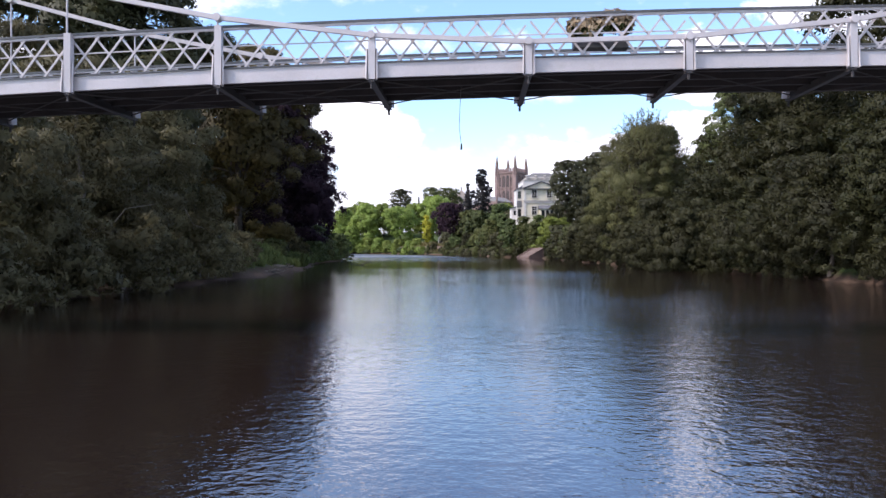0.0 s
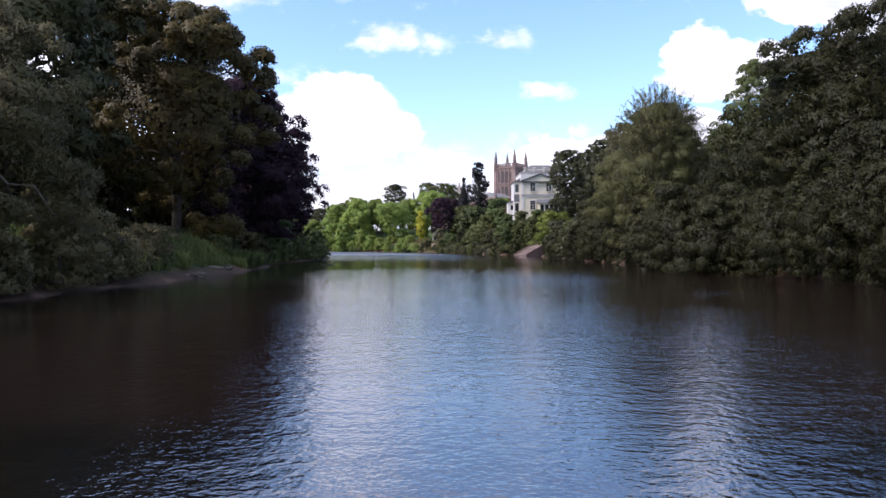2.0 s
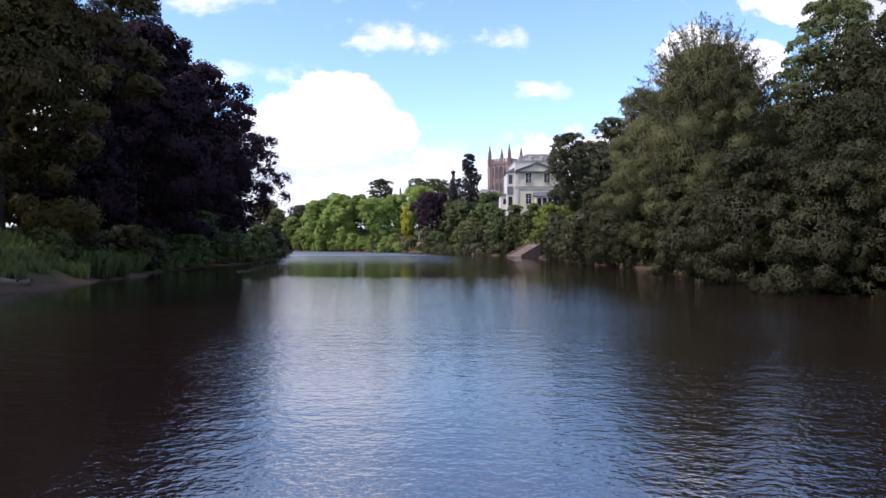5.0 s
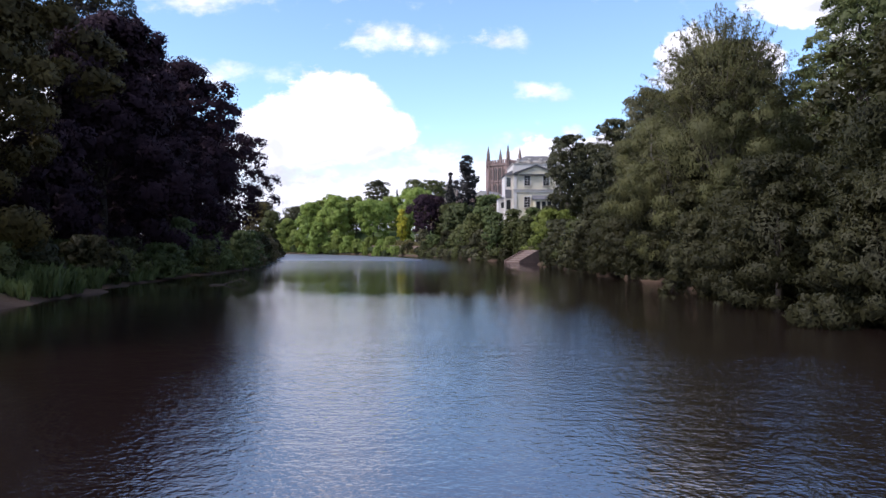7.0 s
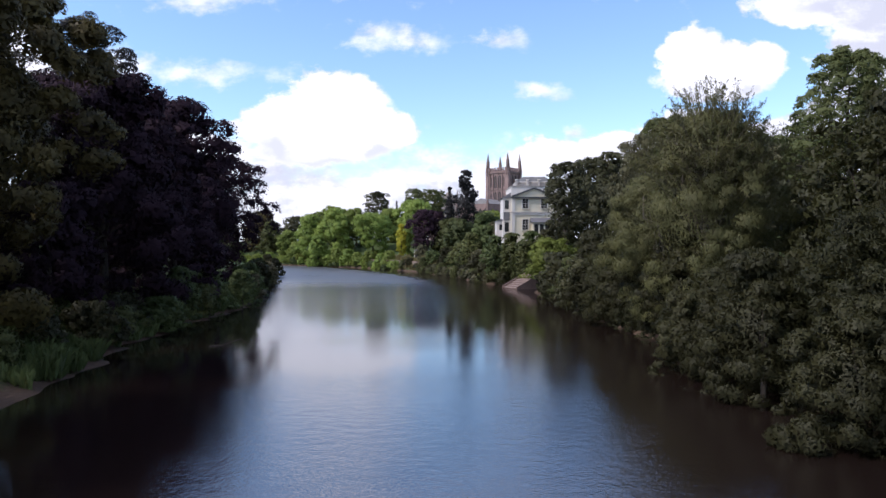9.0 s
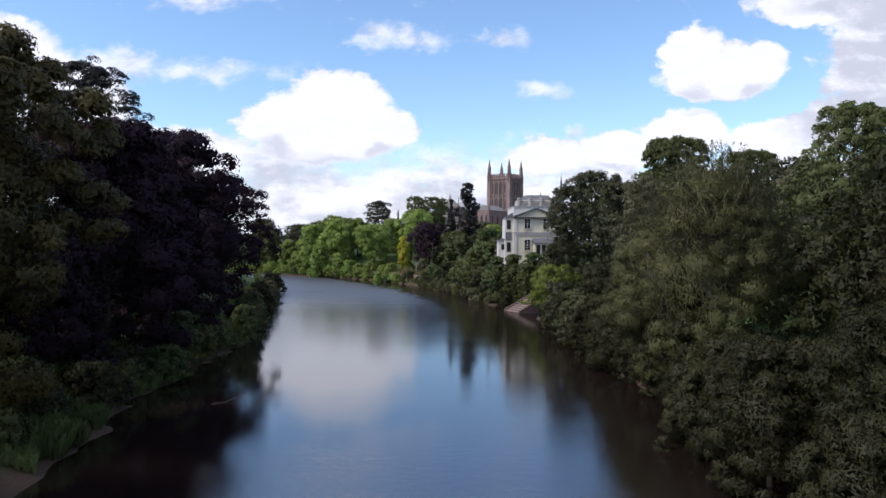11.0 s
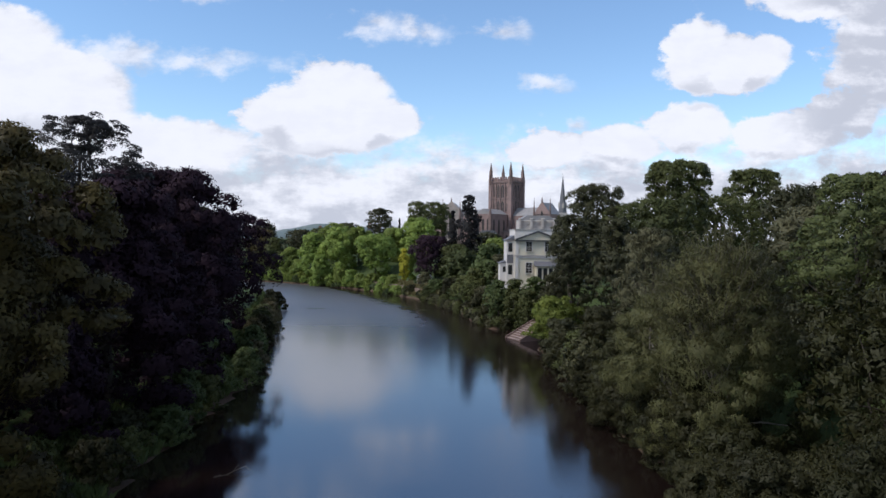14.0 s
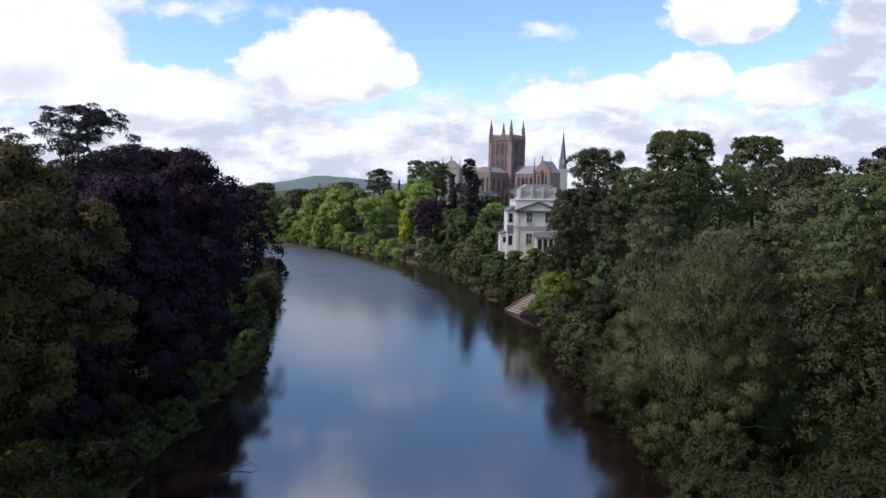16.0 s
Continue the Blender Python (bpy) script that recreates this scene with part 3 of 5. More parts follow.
def leaves(rng, centres, radii, count, size, heart, droop=0.0, slim=0.5, fill=0.25):
    """Leaf sprays over clumps: count in all, shared by the clumps' areas, facing outwards with scatter."""
    centres, radii = np.asarray(centres), np.asarray(radii)
    area = radii[:, 0] * radii[:, 2] + radii[:, 0] ** 2
    pick = rng.choice(len(centres), count, p=area / area.sum())
    d = rng.normal(size=(count, 3))
    away = centres[pick] - heart
    d += 0.55 * away / (np.linalg.norm(away, axis=1, keepdims=True) + 1e-6)
    d[:, 2] += 0.25
    d /= np.linalg.norm(d, axis=1, keepdims=True)
    under = (d[:, 2] < -0.2) & (rng.random(count) < 0.6)      # sprays lie on the upper side of a bough
    d[under, 2] *= -1
    depth = np.where(rng.random(count) < fill, rng.uniform(0.55, 0.84, count), rng.uniform(0.84, 1.10, count))
    p = centres[pick] + d * radii[pick] * depth[:, None]
    nrm = d + rng.normal(scale=0.42, size=(count, 3))
    nrm /= np.linalg.norm(nrm, axis=1, keepdims=True)
    along = np.cross(nrm, rng.normal(size=(count, 3)))
    along[:, 2] -= droop
    along /= np.linalg.norm(along, axis=1, keepdims=True)
    across = np.cross(nrm, along)
    across /= np.linalg.norm(across, axis=1, keepdims=True) + 1e-9
    s = (size * rng.uniform(0.55, 1.35, count) * np.where(depth < 0.84, 2.0, 1.0))[:, None]
    v = np.empty((count, 3, 3))
    v[:, 0] = p + across * s * 0.5 * slim - along * s * 0.36
    v[:, 1] = p - across * s * 0.5 * slim - along * s * 0.22
    v[:, 2] = p + along * s * 0.62 - nrm * s * 0.10
    soft_normals = 0.60 * d + 0.22 * nrm + 0.28 * away / (np.linalg.norm(away, axis=1, keepdims=True) + 1e-6)
    soft_normals /= np.linalg.norm(soft_normals, axis=1, keepdims=True)
    return v.reshape(-1, 3), np.arange(count * 3).reshape(-1, 3), np.repeat(soft_normals, 3, axis=0)


def limb(name, a, b, r1, r2, rng, mat, parent, bend=0.12, sides=6):
    """A crooked tapering limb as one tube."""
    a, b = np.array(a, float), np.array(b, float)
    n, length = 5, np.linalg.norm(b - a)
    u = np.cross(b - a, (0.3, 0.9, 0.2))
    u /= np.linalg.norm(u) + 1e-9
    w = np.cross(b - a, u)
    w /= np.linalg.norm(w) + 1e-9
    ang = np.arange(sides) * 2 * np.pi / sides
    rings = []
    for i in range(n):
        f = i / (n - 1)
        p = a + (b - a) * f + rng.normal(size=3) * length * bend * 0.35 * (1 if 0 < i < n - 1 else 0)
        r = r1 + (r2 - r1) * f
        rings.append(p + r * (np.cos(ang)[:, None] * u + np.sin(ang)[:, None] * w))
    v = np.concatenate(rings)
    fc = [(i * sides + k, i * sides + (k + 1) % sides, (i + 1) * sides + (k + 1) % sides, (i + 1) * sides + k) for i in range(n - 1) for k in range(sides)]
    return raw(name, v, fc, mat, parent, smooth=True)


def tree(name, x, y, top, radius, leaf, label, seed, base=None, clear=0.2, count=9000, size=0.5, shape="round", bark=None, droop=0.0, slim=0.5,
         clump=0.30, clumps=None, deep=1.0, lean=(0, 0), category="tree", group="", fill=0.32, spread=1.0, twigs=8):
    """A tree: trunk with limbs, and a crown of leaf clumps. top and clear: the crown's top above the water, and where it begins as a share of the height."""
    rng = np.random.default_rng(seed)
    z0 = ground_at(x, y) if base is None else base
    root = thing(name, (x, y, z0 - 0.15), label, category, group)
    h = top - z0 + 0.15
    low = h * clear
    ch = h - low
    heart = np.array([lean[0], lean[1], low + ch * 0.45])
    n = clumps or int(26 / (clump / 0.3) ** 1.5)
    cs, rs = [], []
    for i in range(n):
        f = (i + 0.5) / n
        zf = f ** (0.62 if shape in ("dome", "beech") else 0.9)                                    # from the crown's foot to its top
        if shape == "round":
            w = math.sqrt(max(0.0, 1 - (2 * zf - 0.85) ** 2 / 1.35))
        elif shape == "dome":
            w = min(1.0, 0.5 + 1.4 * zf) * math.sqrt(1 - 0.66 * zf ** 6)
        elif shape == "beech":                            # broad below, a sloping shoulder above
            w = min(1.0, 0.6 + 1.4 * zf) * math.sqrt(1 - 0.96 * zf ** 4)
        elif shape == "cone":
            w = (1 - zf) * 0.95 + 0.05
        elif shape == "column":
            w = 0.9 * math.sin(math.pi * min(1, 0.12 + zf * 0.86)) ** 0.6
        elif shape == "skirt":                            # boughs down to the ground
            w = math.cos(zf * 1.45) ** 0.5
        else:                                             # flat tiers
            w = 0.55 + 0.45 * math.sin(zf * 9)
        a = i * 2.39996 + rng.uniform(-0.4, 0.4)
        q = radius * w * (rng.uniform(0.55, 1.0) if shape != "column" and fill > 0 else rng.uniform(0.2, 1.0)) * spread
        r = radius * clump * rng.uniform(0.75, 1.3) * (1 if shape != "cone" else 0.5 + 0.7 * (1 - zf))
        q = max(0.0, q - r * 0.6)
        cs.append((lean[0] + q * math.cos(a), lean[1] + q * math.sin(a), min(h - r * 0.7, low + ch * zf)))
        flat = 0.75 if shape != "tiers" else 0.28
        rs.append((r, r, r * flat * deep))
    # each bough breaks up into smaller puffs
    puffs, sizes = [], []
    for (bx, by, bz), (r, _, rz) in zip(cs, rs):
        for _ in range(twigs if y < 150 else twigs + 4):
            q = rng.normal(size=3) + 0.5 * (np.array((bx, by, bz)) - heart) / max(radius, 1)
            q /= np.linalg.norm(q)
            k = rng.uniform(0.28, 0.56)
            puffs.append((bx + q[0] * r * 0.75, by + q[1] * r * 0.75, min(bz + q[2] * rz * 0.85, h - r * 0.2)))
            sizes.append((r * k, r * k, rz * k * 1.1))
    # a filled heart, so that the sky shows only at the edges
    if fill > 0:
        puffs.append(tuple(heart))
        sizes.append((radius * 0.62, radius * 0.62, ch * 0.38))
    many, fine = (1.8, 0.74) if y < 115 else (1.2, 0.76)
    v, f, bough_normals = leaves(rng, puffs, sizes, int(count * many), size * fine, heart, droop, slim, fill)
    v[:, 2] = np.maximum(v[:, 2], 0.25)
    raw("crown", v, f, leaf, root, normals=bough_normals)
    r0 = max(0.10, h * 0.018)
    fork = np.array((lean[0] * 0.5, lean[1] * 0.5, low + ch * 0.30))
    trunk = limb("trunk", (0, 0, -0.3), (lean[0], lean[1], h * 0.9), r0 * 1.3, r0 * 0.15, rng, bark or BARK, root, 0.05, 8)
    for i in rng.choice(len(cs), min(7 if h > 12 else 3, n), replace=False):
        start = fork + (np.array((0, 0, low * 0.8)) - fork) * rng.uniform(-0.4, 0.7)
        limb("limb", start, cs[i], r0 * 0.42, r0 * 0.1, rng, bark or BARK, trunk, 0.15)
    return root


def wispy_willow(x, y, top, radius, label, seed, shoots=300, each=100):
    """A thin-topped willow: long shoots that rise from the trunk and arch outwards, hung with narrow leaves."""
    rng = np.random.default_rng(seed)
    z0 = ground_at(x, y)
    root = thing("willow_tree", (x, y, z0 - 0.15), label, "tree")
    h = top - z0 + 0.15
    trunk = limb("trunk", (0, 0, -0.3), (0.3, 0, h * 0.8), 0.42, 0.06, rng, PALE_BARK, root, 0.05, 8)
    for k in range(7):
        a = k * 2.4
        limb("limb", (0, 0, h * (0.2 + 0.05 * k)), (2.6 * math.cos(a), 2.6 * math.sin(a), h * (0.6 + 0.03 * k)), 0.16, 0.04, rng, PALE_BARK, trunk, 0.15)
    az, reach = rng.uniform(0, 2 * np.pi, shoots), np.sqrt(rng.uniform(0, 1, shoots))
    start = np.c_[np.cos(az) * reach * 1.4, np.sin(az) * reach * 1.4, h * rng.uniform(0.35, 0.66, shoots)]
    end = np.c_[np.cos(az) * reach * radius, np.sin(az) * reach * radius, h * (1 - 0.36 * reach ** 2.2) * rng.uniform(0.86, 1.0, shoots)]
    bend = 0.5 * (start + end) + np.c_[-np.cos(az) * reach, -np.sin(az) * reach, np.full(shoots, 1.2)] + rng.normal(scale=0.4, size=(shoots, 3))
    v, f = [], []
    for p, q, r in zip(start, bend, end):
        base = len(v)
        for k in range(6):
            u = k / 5
            c = (1 - u) ** 2 * p + 2 * u * (1 - u) * q + u * u * r
            w = 0.035 * (1 - u) + 0.006
            v += [c + (w, 0, 0), c + (-w * 0.5, w * 0.87, 0), c + (-w * 0.5, -w * 0.87, 0)]
        f += [(base + 3 * k + m, base + 3 * k + (m + 1) % 3, base + 3 * k + 3 + (m + 1) % 3, base + 3 * k + 3 + m) for k in range(5) for m in range(3)]
    tagged(raw("shoot_tangle", v, f, PALE_BARK, root, smooth=True), kind="stuff")
    n = shoots * each
    i, u = np.repeat(np.arange(shoots), each), rng.uniform(0.25, 1.0, n)[:, None] ** 0.8
    c = (1 - u) ** 2 * start[i] + 2 * u * (1 - u) * bend[i] + u * u * end[i] + rng.normal(scale=0.24, size=(n, 3)) * (1.25 - u)
    side = rng.normal(size=(n, 3))
    hang = rng.normal(scale=0.5, size=(n, 3)) - (0, 0, 0.7)
    hang /= np.linalg.norm(hang, axis=1, keepdims=True)
    side = np.cross(side, hang)
    side /= np.linalg.norm(side, axis=1, keepdims=True)
    s = rng.uniform(0.14, 0.30, n)[:, None]
    blade = np.stack([c + side * s * 0.13, c - side * s * 0.13, c + hang * s], axis=1)
    out = c - (0, 0, h * 0.6)
    out = out / np.linalg.norm(out, axis=1, keepdims=True) + 0.3 * np.cross(side, hang)
    out /= np.linalg.norm(out, axis=1, keepdims=True)
    raw("crown", blade.reshape(-1, 3), np.arange(n * 3).reshape(-1, 3), LEAF_WILLOW, root, normals=np.repeat(out, 3, axis=0))
    return root


# left bank
for k, (tx, ty, tt, tr, tc) in enumerate([(-18.6, 43.5, 13.0, 5.4, 22000), (-18.4, 35, 11.5, 5.0, 16000), (-18.0, 27, 9.5, 4.6, 14000), (-25, 39, 15, 6.0, 12000), (-17.6, 49, 4.5, 3.0, 4000), (-17.4, 38.5, 5.0, 3.2, 4000), (-17.0, 30.5, 4.2, 2.8, 4000), (-17.2, 22, 6.0, 3.4, 5000), (-15.8, 24, 2.8, 2.4, 2400), (-15.9, 29, 2.4, 2.2, 2000), (-15.7, 34, 3.0, 2.5, 2400), (-15.9, 40, 2.6, 2.3, 2000), (-15.8, 45, 3.2, 2.6, 2400), (-16.0, 51, 2.8, 2.4, 2000), (-16.6, 56, 3.4, 2.5, 2000)]):
    tree("willow_bush", tx, ty, tt, tr, LEAF_OSIER, "bushy grey-green willow overhanging the water from the bank", 1 + k if k < 8 else 900 + k, clear=0.0, count=int(tc * 1.35), size=0.25, shape="skirt", slim=0.4, droop=0.4, bark=PALE_BARK, group="willows on the park bank")
tree("lime_tree", -27.5, 60, 27, 9.6, LEAF_DARK, "tall dark green lime tree on the park bank", 14, clear=0.20, count=25000, size=0.56, fill=0.32)
tree("lime_tree", -38, 52, 23, 8.5, LEAF_DARK, "dark green lime tree behind the bank willows", 16, clear=0.12, count=9000, size=0.6)
tree("lime_tree", -34, 90, 25, 9, LEAF_DARK, "dark green lime tree behind the bank", 15, clear=0.24, count=7000, size=0.65)
tree("lime_tree", -23.0, 78, 24.4, 9.4, LEAF_OLIVE_DARK, "tall dark green lime tree leaning over the river bank", 5, clear=0.06, count=46000, size=0.44, fill=0.34, shape="dome")
tree("copper_beech", -23.2, 114, 14, 6.2, LEAF_COPPER, "low dark purple copper beech boughs near the bank", 17, clear=0.03, count=8000, size=0.5, shape="skirt")
tree("copper_beech", -24.5, 92, 12.5, 5.6, LEAF_COPPER, "low dark purple copper beech boughs near the bank", 18, clear=0.1, count=7000, size=0.5, shape="skirt")
tree("pine_tree", -30.2, 107, 30.2, 9.4, LEAF_PINE, "dark open-topped pine with bare limbs showing", 6, clear=0.56, count=23000, size=0.34, fill=0.0, clump=0.15, clumps=80, shape="round", deep=0.7, twigs=5)
tree("copper_beech", -24.9, 102, 23.0, 9.0, LEAF_COPPER, "dark purple copper beech with boughs near the ground", 7, clear=0.03, count=36000, size=0.5, fill=0.4, clumps=40, shape="beech")
tree("copper_beech", -31.6, 131, 26.6, 13.2, LEAF_COPPER, "large dark purple copper beech on the river bank", 8, clear=0.02, count=44000, size=0.6, fill=0.4, clumps=44, shape="beech")
tree("copper_beech", -32.6, 156, 22.0, 11.2, LEAF_COPPER, "dark purple copper beech at the end of the row", 9, clear=0.03, count=20000, size=0.55, shape="dome")
for k in range(14):
    tree("park_tree", -50 - 9 * (k % 3), 22 + k * 14.5, 24 + 3 * math.sin(k * 2.1), 10.5, LEAF_DARK, "dark green lime tree in the park behind the bank", 600 + k, clear=0.26 if k in (7, 8) else 0.04, count=2300, size=1.3, group="trees in the park")
# trees added to close off sunlit ground in the gaps of the bank row
for k, (tx, ty) in enumerate([(-36, 70), (-37, 86), (-40, 101), (-38, 117), (-42, 140), (-38, 58)]):
    tree("park_tree", tx, ty, 17 + 2 * math.sin(k * 1.7), 8.0, LEAF_DARK, "dark green lime tree in the park behind the bank", 640 + k, clear=0.0, count=3200, size=1.0, shape="skirt", group="trees in the park")
rb = np.random.default_rng(50)
for k in range(22):
    yy = 88 + k * 5.8
    xx = float(np.interp(yy, [b[0] for b in LEFT_BANK], [b[1] for b in LEFT_BANK])) - rb.uniform(0.6, 2.8)
    tree("bank_shrub", xx, yy, rb.uniform(3.6, 6.2) * (0.62 if yy < 100 else 0.9), rb.uniform(2.2, 3.4), (LEAF_REED if 98 < yy < 150 and k % 4 else (LEAF_SALLOW_SHADED, LEAF_GREEN, LEAF_OSIER)[k % 3]), "low green shrub growing over the muddy bank", 100 + k, clear=0.0, count=3200 if yy < 130 else 1800, size=0.32 if yy < 130 else 0.5, shape="skirt", category="shrub", group="shrubs along the park bank")

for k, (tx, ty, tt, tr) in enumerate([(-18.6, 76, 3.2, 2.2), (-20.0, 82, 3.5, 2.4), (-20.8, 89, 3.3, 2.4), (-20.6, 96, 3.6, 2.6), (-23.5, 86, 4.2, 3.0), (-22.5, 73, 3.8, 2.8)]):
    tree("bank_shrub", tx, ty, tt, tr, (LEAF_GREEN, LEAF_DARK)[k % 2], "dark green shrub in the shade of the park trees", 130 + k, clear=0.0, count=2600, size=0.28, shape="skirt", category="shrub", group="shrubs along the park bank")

# right bank, near
# bushes in the lighter leaf colour, where the thicket should look lit
PALE_BUSHES = [(22.6, 73.0, 7.4, 4.0), (28.0, 70.0, 9.0, 4.6), (21.5, 80.0, 4.8, 2.8), (22.4, 64.5, 5.6, 3.2), (32.5, 75.0, 12.5, 5.0)]
near = np.random.default_rng(60)
for k in range(19):
    yy = 32 + k * 4.6
    xx = float(np.interp(yy, [b[0] for b in RIGHT_BANK], [b[1] for b in RIGHT_BANK])) + near.uniform(-0.2, 1.8) + (-0.9 if yy < 82 else 0.3)
    tree("sallow_bush", xx, yy, near.uniform(5.5, 9.5), near.uniform(3.6, 4.8), (LEAF_SALLOW_SHADED, LEAF_SALLOW_SHADED, LEAF_OLIVE_SHADED)[k % 3], "olive green sallow bush hanging over the water's edge", 200 + k, clear=0.0, count=13500 if yy < 82 else 10000, size=0.28 if yy < 82 else 0.36, slim=0.32, shape="skirt", category="shrub", group="sallow bushes along the bank", droop=0.4)
tree("willow_tree", 26.0, 88.5, 17.2, 7.6, LEAF_WILLOW, "broad grey-green willow hanging over the bank", 20, clear=0.02, count=42000, size=0.42, shape="skirt", slim=0.16, droop=0.9, bark=PALE_BARK)
wispy_willow(24.6, 92.5, 16.0, 3.8, "young willow with thin arching shoots over the water", 29, 110, 70)
wispy_willow(25.4, 87.5, 20.4, 6.2, "tall thin willow with wispy open top branches", 27)
tree("willow_tree", 26.2, 97, 13.6, 5.6, LEAF_WILLOW, "grey-green willow leaning far out over the water", 28, clear=0.06, count=28000, size=0.42, shape="skirt", slim=0.16, droop=0.8, bark=PALE_BARK, lean=(-1.6, 0))
tree("maple_tree", 40.6, 96, 23.9, 6.5, LEAF_MAPLE, "tall green maple tree behind the willows", 21, clear=0.15, count=20000, size=0.40, fill=0.06, clump=0.2)
tree("maple_tree", 45, 86, 22.5, 8.0, LEAF_OLIVE_SHADED, "tall dark green maple tree on the rising bank", 22, clear=0.12, count=15000, size=0.5, shape="dome")
tree("maple_tree", 37.6, 72, 21.5, 7.8, LEAF_SALLOW_SHADED, "broad olive green tree above the bank shrubs", 23, clear=0.05, count=30000, size=0.32, shape="dome")
tree("maple_tree", 38.5, 55, 24.5, 9.0, LEAF_SALLOW_SHADED, "broad olive green tree above the bank shrubs", 24, clear=0.05, count=17000, size=0.42, shape="dome")
tree("birch_tree", 28, 112, 19.4, 4.9, LEAF_GREY, "wispy grey-green birch above the bank", 25, clear=0.08, count=10000, size=0.5, slim=0.2, droop=0.7, fill=0.15)
tree("ash_tree", 31.5, 140, 21.5, 5.4, LEAF_DARK, "dark green ash tree on the slope", 26, clear=0.05, count=11000, size=0.5)
# right bank, past the willow
tree("hazel_bush", 24.4, 151, 8.8, 5.6, LEAF_HAZEL, "bright green rounded bush beside the landing steps", 30, clear=0.0, count=12000, size=0.4, shape="skirt", category="shrub")
tree("hazel_bush", 27, 128, 9.5, 5.0, LEAF_SALLOW_SHADED, "olive green bush at the water's edge", 31, clear=0.0, count=9000, size=0.4, shape="skirt", category="shrub")
tree("ash_tree", 28.8, 161, 22.6, 6.0, LEAF_DARK, "slender dark green ash tree beside the white house", 32, clear=0.1, count=15000, size=0.45)
tree("ash_tree", 40, 150, 20, 7, LEAF_DARK, "dark green ash tree on the slope", 33, clear=0.08, count=9000, size=0.5)
tree("lime_tree", 48, 172, 26, 9, LEAF_GREEN, "green lime tree in a garden on the slope", 34, clear=0.1, count=9000, size=0.65, shape="dome")
tree("plane_tree", 55.8, 186, 35, 8.6, LEAF_GREEN, "tall domed plane tree with gaps in its crown", 35, clear=0.12, count=26000, size=0.55, fill=0.3, clump=0.27, clumps=52, shape="dome")
tree("plane_tree", 56.0, 262, 35.4, 11.4, LEAF_DARK, "dark domed tree behind the gardens", 36, clear=0.12, count=12000, size=0.75, fill=0.3, shape="dome")
tree("plane_tree", 64, 255, 29.5, 8.5, LEAF_GREEN, "green domed tree behind the gardens", 47, clear=0.1, count=7000, size=0.75, fill=0.25, shape="dome")
tree("plane_tree", 86.3, 217, 36.3, 8.6, LEAF_GREEN, "tall green plane tree with gaps in its crown", 37, clear=0.12, count=20000, size=0.6, fill=0.3, clump=0.27, clumps=52, shape="dome")
tree("lime_tree", 85, 190, 29.8, 6.4, LEAF_DARK, "dark green domed tree beside the plane trees", 48, clear=0.1, count=12000, size=0.6, fill=0.3, clump=0.36, shape="dome")
tree("ash_tree", 41, 124, 17.5, 6.0, LEAF_GREY, "rounded grey-green tree on the slope", 38, clear=0.05, count=9000, size=0.5)
tree("ash_tree", 57, 135, 23, 7.5, LEAF_GREY, "grey-green ash tree on the slope", 39, clear=0.1, count=10000, size=0.55)
tree("lime_tree", 66, 125, 27, 8.5, LEAF_GREEN, "green lime tree on the slope", 40, clear=0.1, count=9000, size=0.6, shape="dome")
tree("lime_tree", 80, 130, 28, 9, LEAF_GREEN, "green lime tree on the slope", 41, clear=0.1, count=8000, size=0.6, shape="dome")
tree("copper_beech", 88.5, 165, 31.2, 6.5, LEAF_COPPER, "dark purple copper beech in a garden", 42, clear=0.1, count=9000, size=0.7, shape="dome")
tree("lime_tree", 62, 104, 22, 9, LEAF_DARK, "dark green tree on the slope", 43, clear=0.05, count=8000, size=0.6, shape="dome")
tree("lime_tree", 56, 74, 21, 9, LEAF_DARK, "dark green tree on the slope", 44, clear=0.05, count=7000, size=0.6, shape="dome")
tree("lime_tree", 70, 198, 28, 10, LEAF_GREEN, "green tree on the slope", 46, clear=0.05, count=6000, size=0.7, shape="dome")
tree("lime_tree", 75, 170, 29, 10, LEAF_DARK, "dark green tree on the slope", 45, clear=0.05, count=7000, size=0.7, shape="dome")
fill_in = np.random.default_rng(65)
for k in range(26):
    tx, ty = 33 + 13 * (k % 3) + fill_in.uniform(-3, 3) + (k // 3) * 0.8, 42 + (k // 3) * 14 + fill_in.uniform(-4, 4)
    tree("slope_tree", tx, ty, 14 + (k % 3) * 2.2 + fill_in.uniform(-1.5, 2), fill_in.uniform(5.5, 7.5), (LEAF_DARK, LEAF_GREEN, LEAF_DARK, LEAF_SALLOW_SHADED)[k % 4] if ty > 95 else (LEAF_SALLOW_SHADED, LEAF_OLIVE_SHADED)[k % 2], "green tree on the wooded slope above the river", 700 + k, clear=0.0, count=3200 if ty > 95 else 5600, size=0.62 if ty > 95 else 0.4, shape="skirt", group="trees on the wooded slope")
for k in range(9):
    yy = 118 + k * 5
    xx = float(np.interp(yy, [b[0] for b in RIGHT_BANK], [b[1] for b in RIGHT_BANK])) + fill_in.uniform(-0.4, 1.2)
    if yy > 140:
        continue
    tree("sallow_bush", xx, yy, fill_in.uniform(4.5, 7.5), fill_in.uniform(3.2, 4.4), (LEAF_SALLOW_SHADED, LEAF_DARK, LEAF_GREEN)[k % 3], "olive green sallow bush hanging over the water's edge", 740 + k, clear=0.0, count=5000, size=0.4, shape="skirt", category="shrub", group="sallow bushes along the bank", droop=0.3)
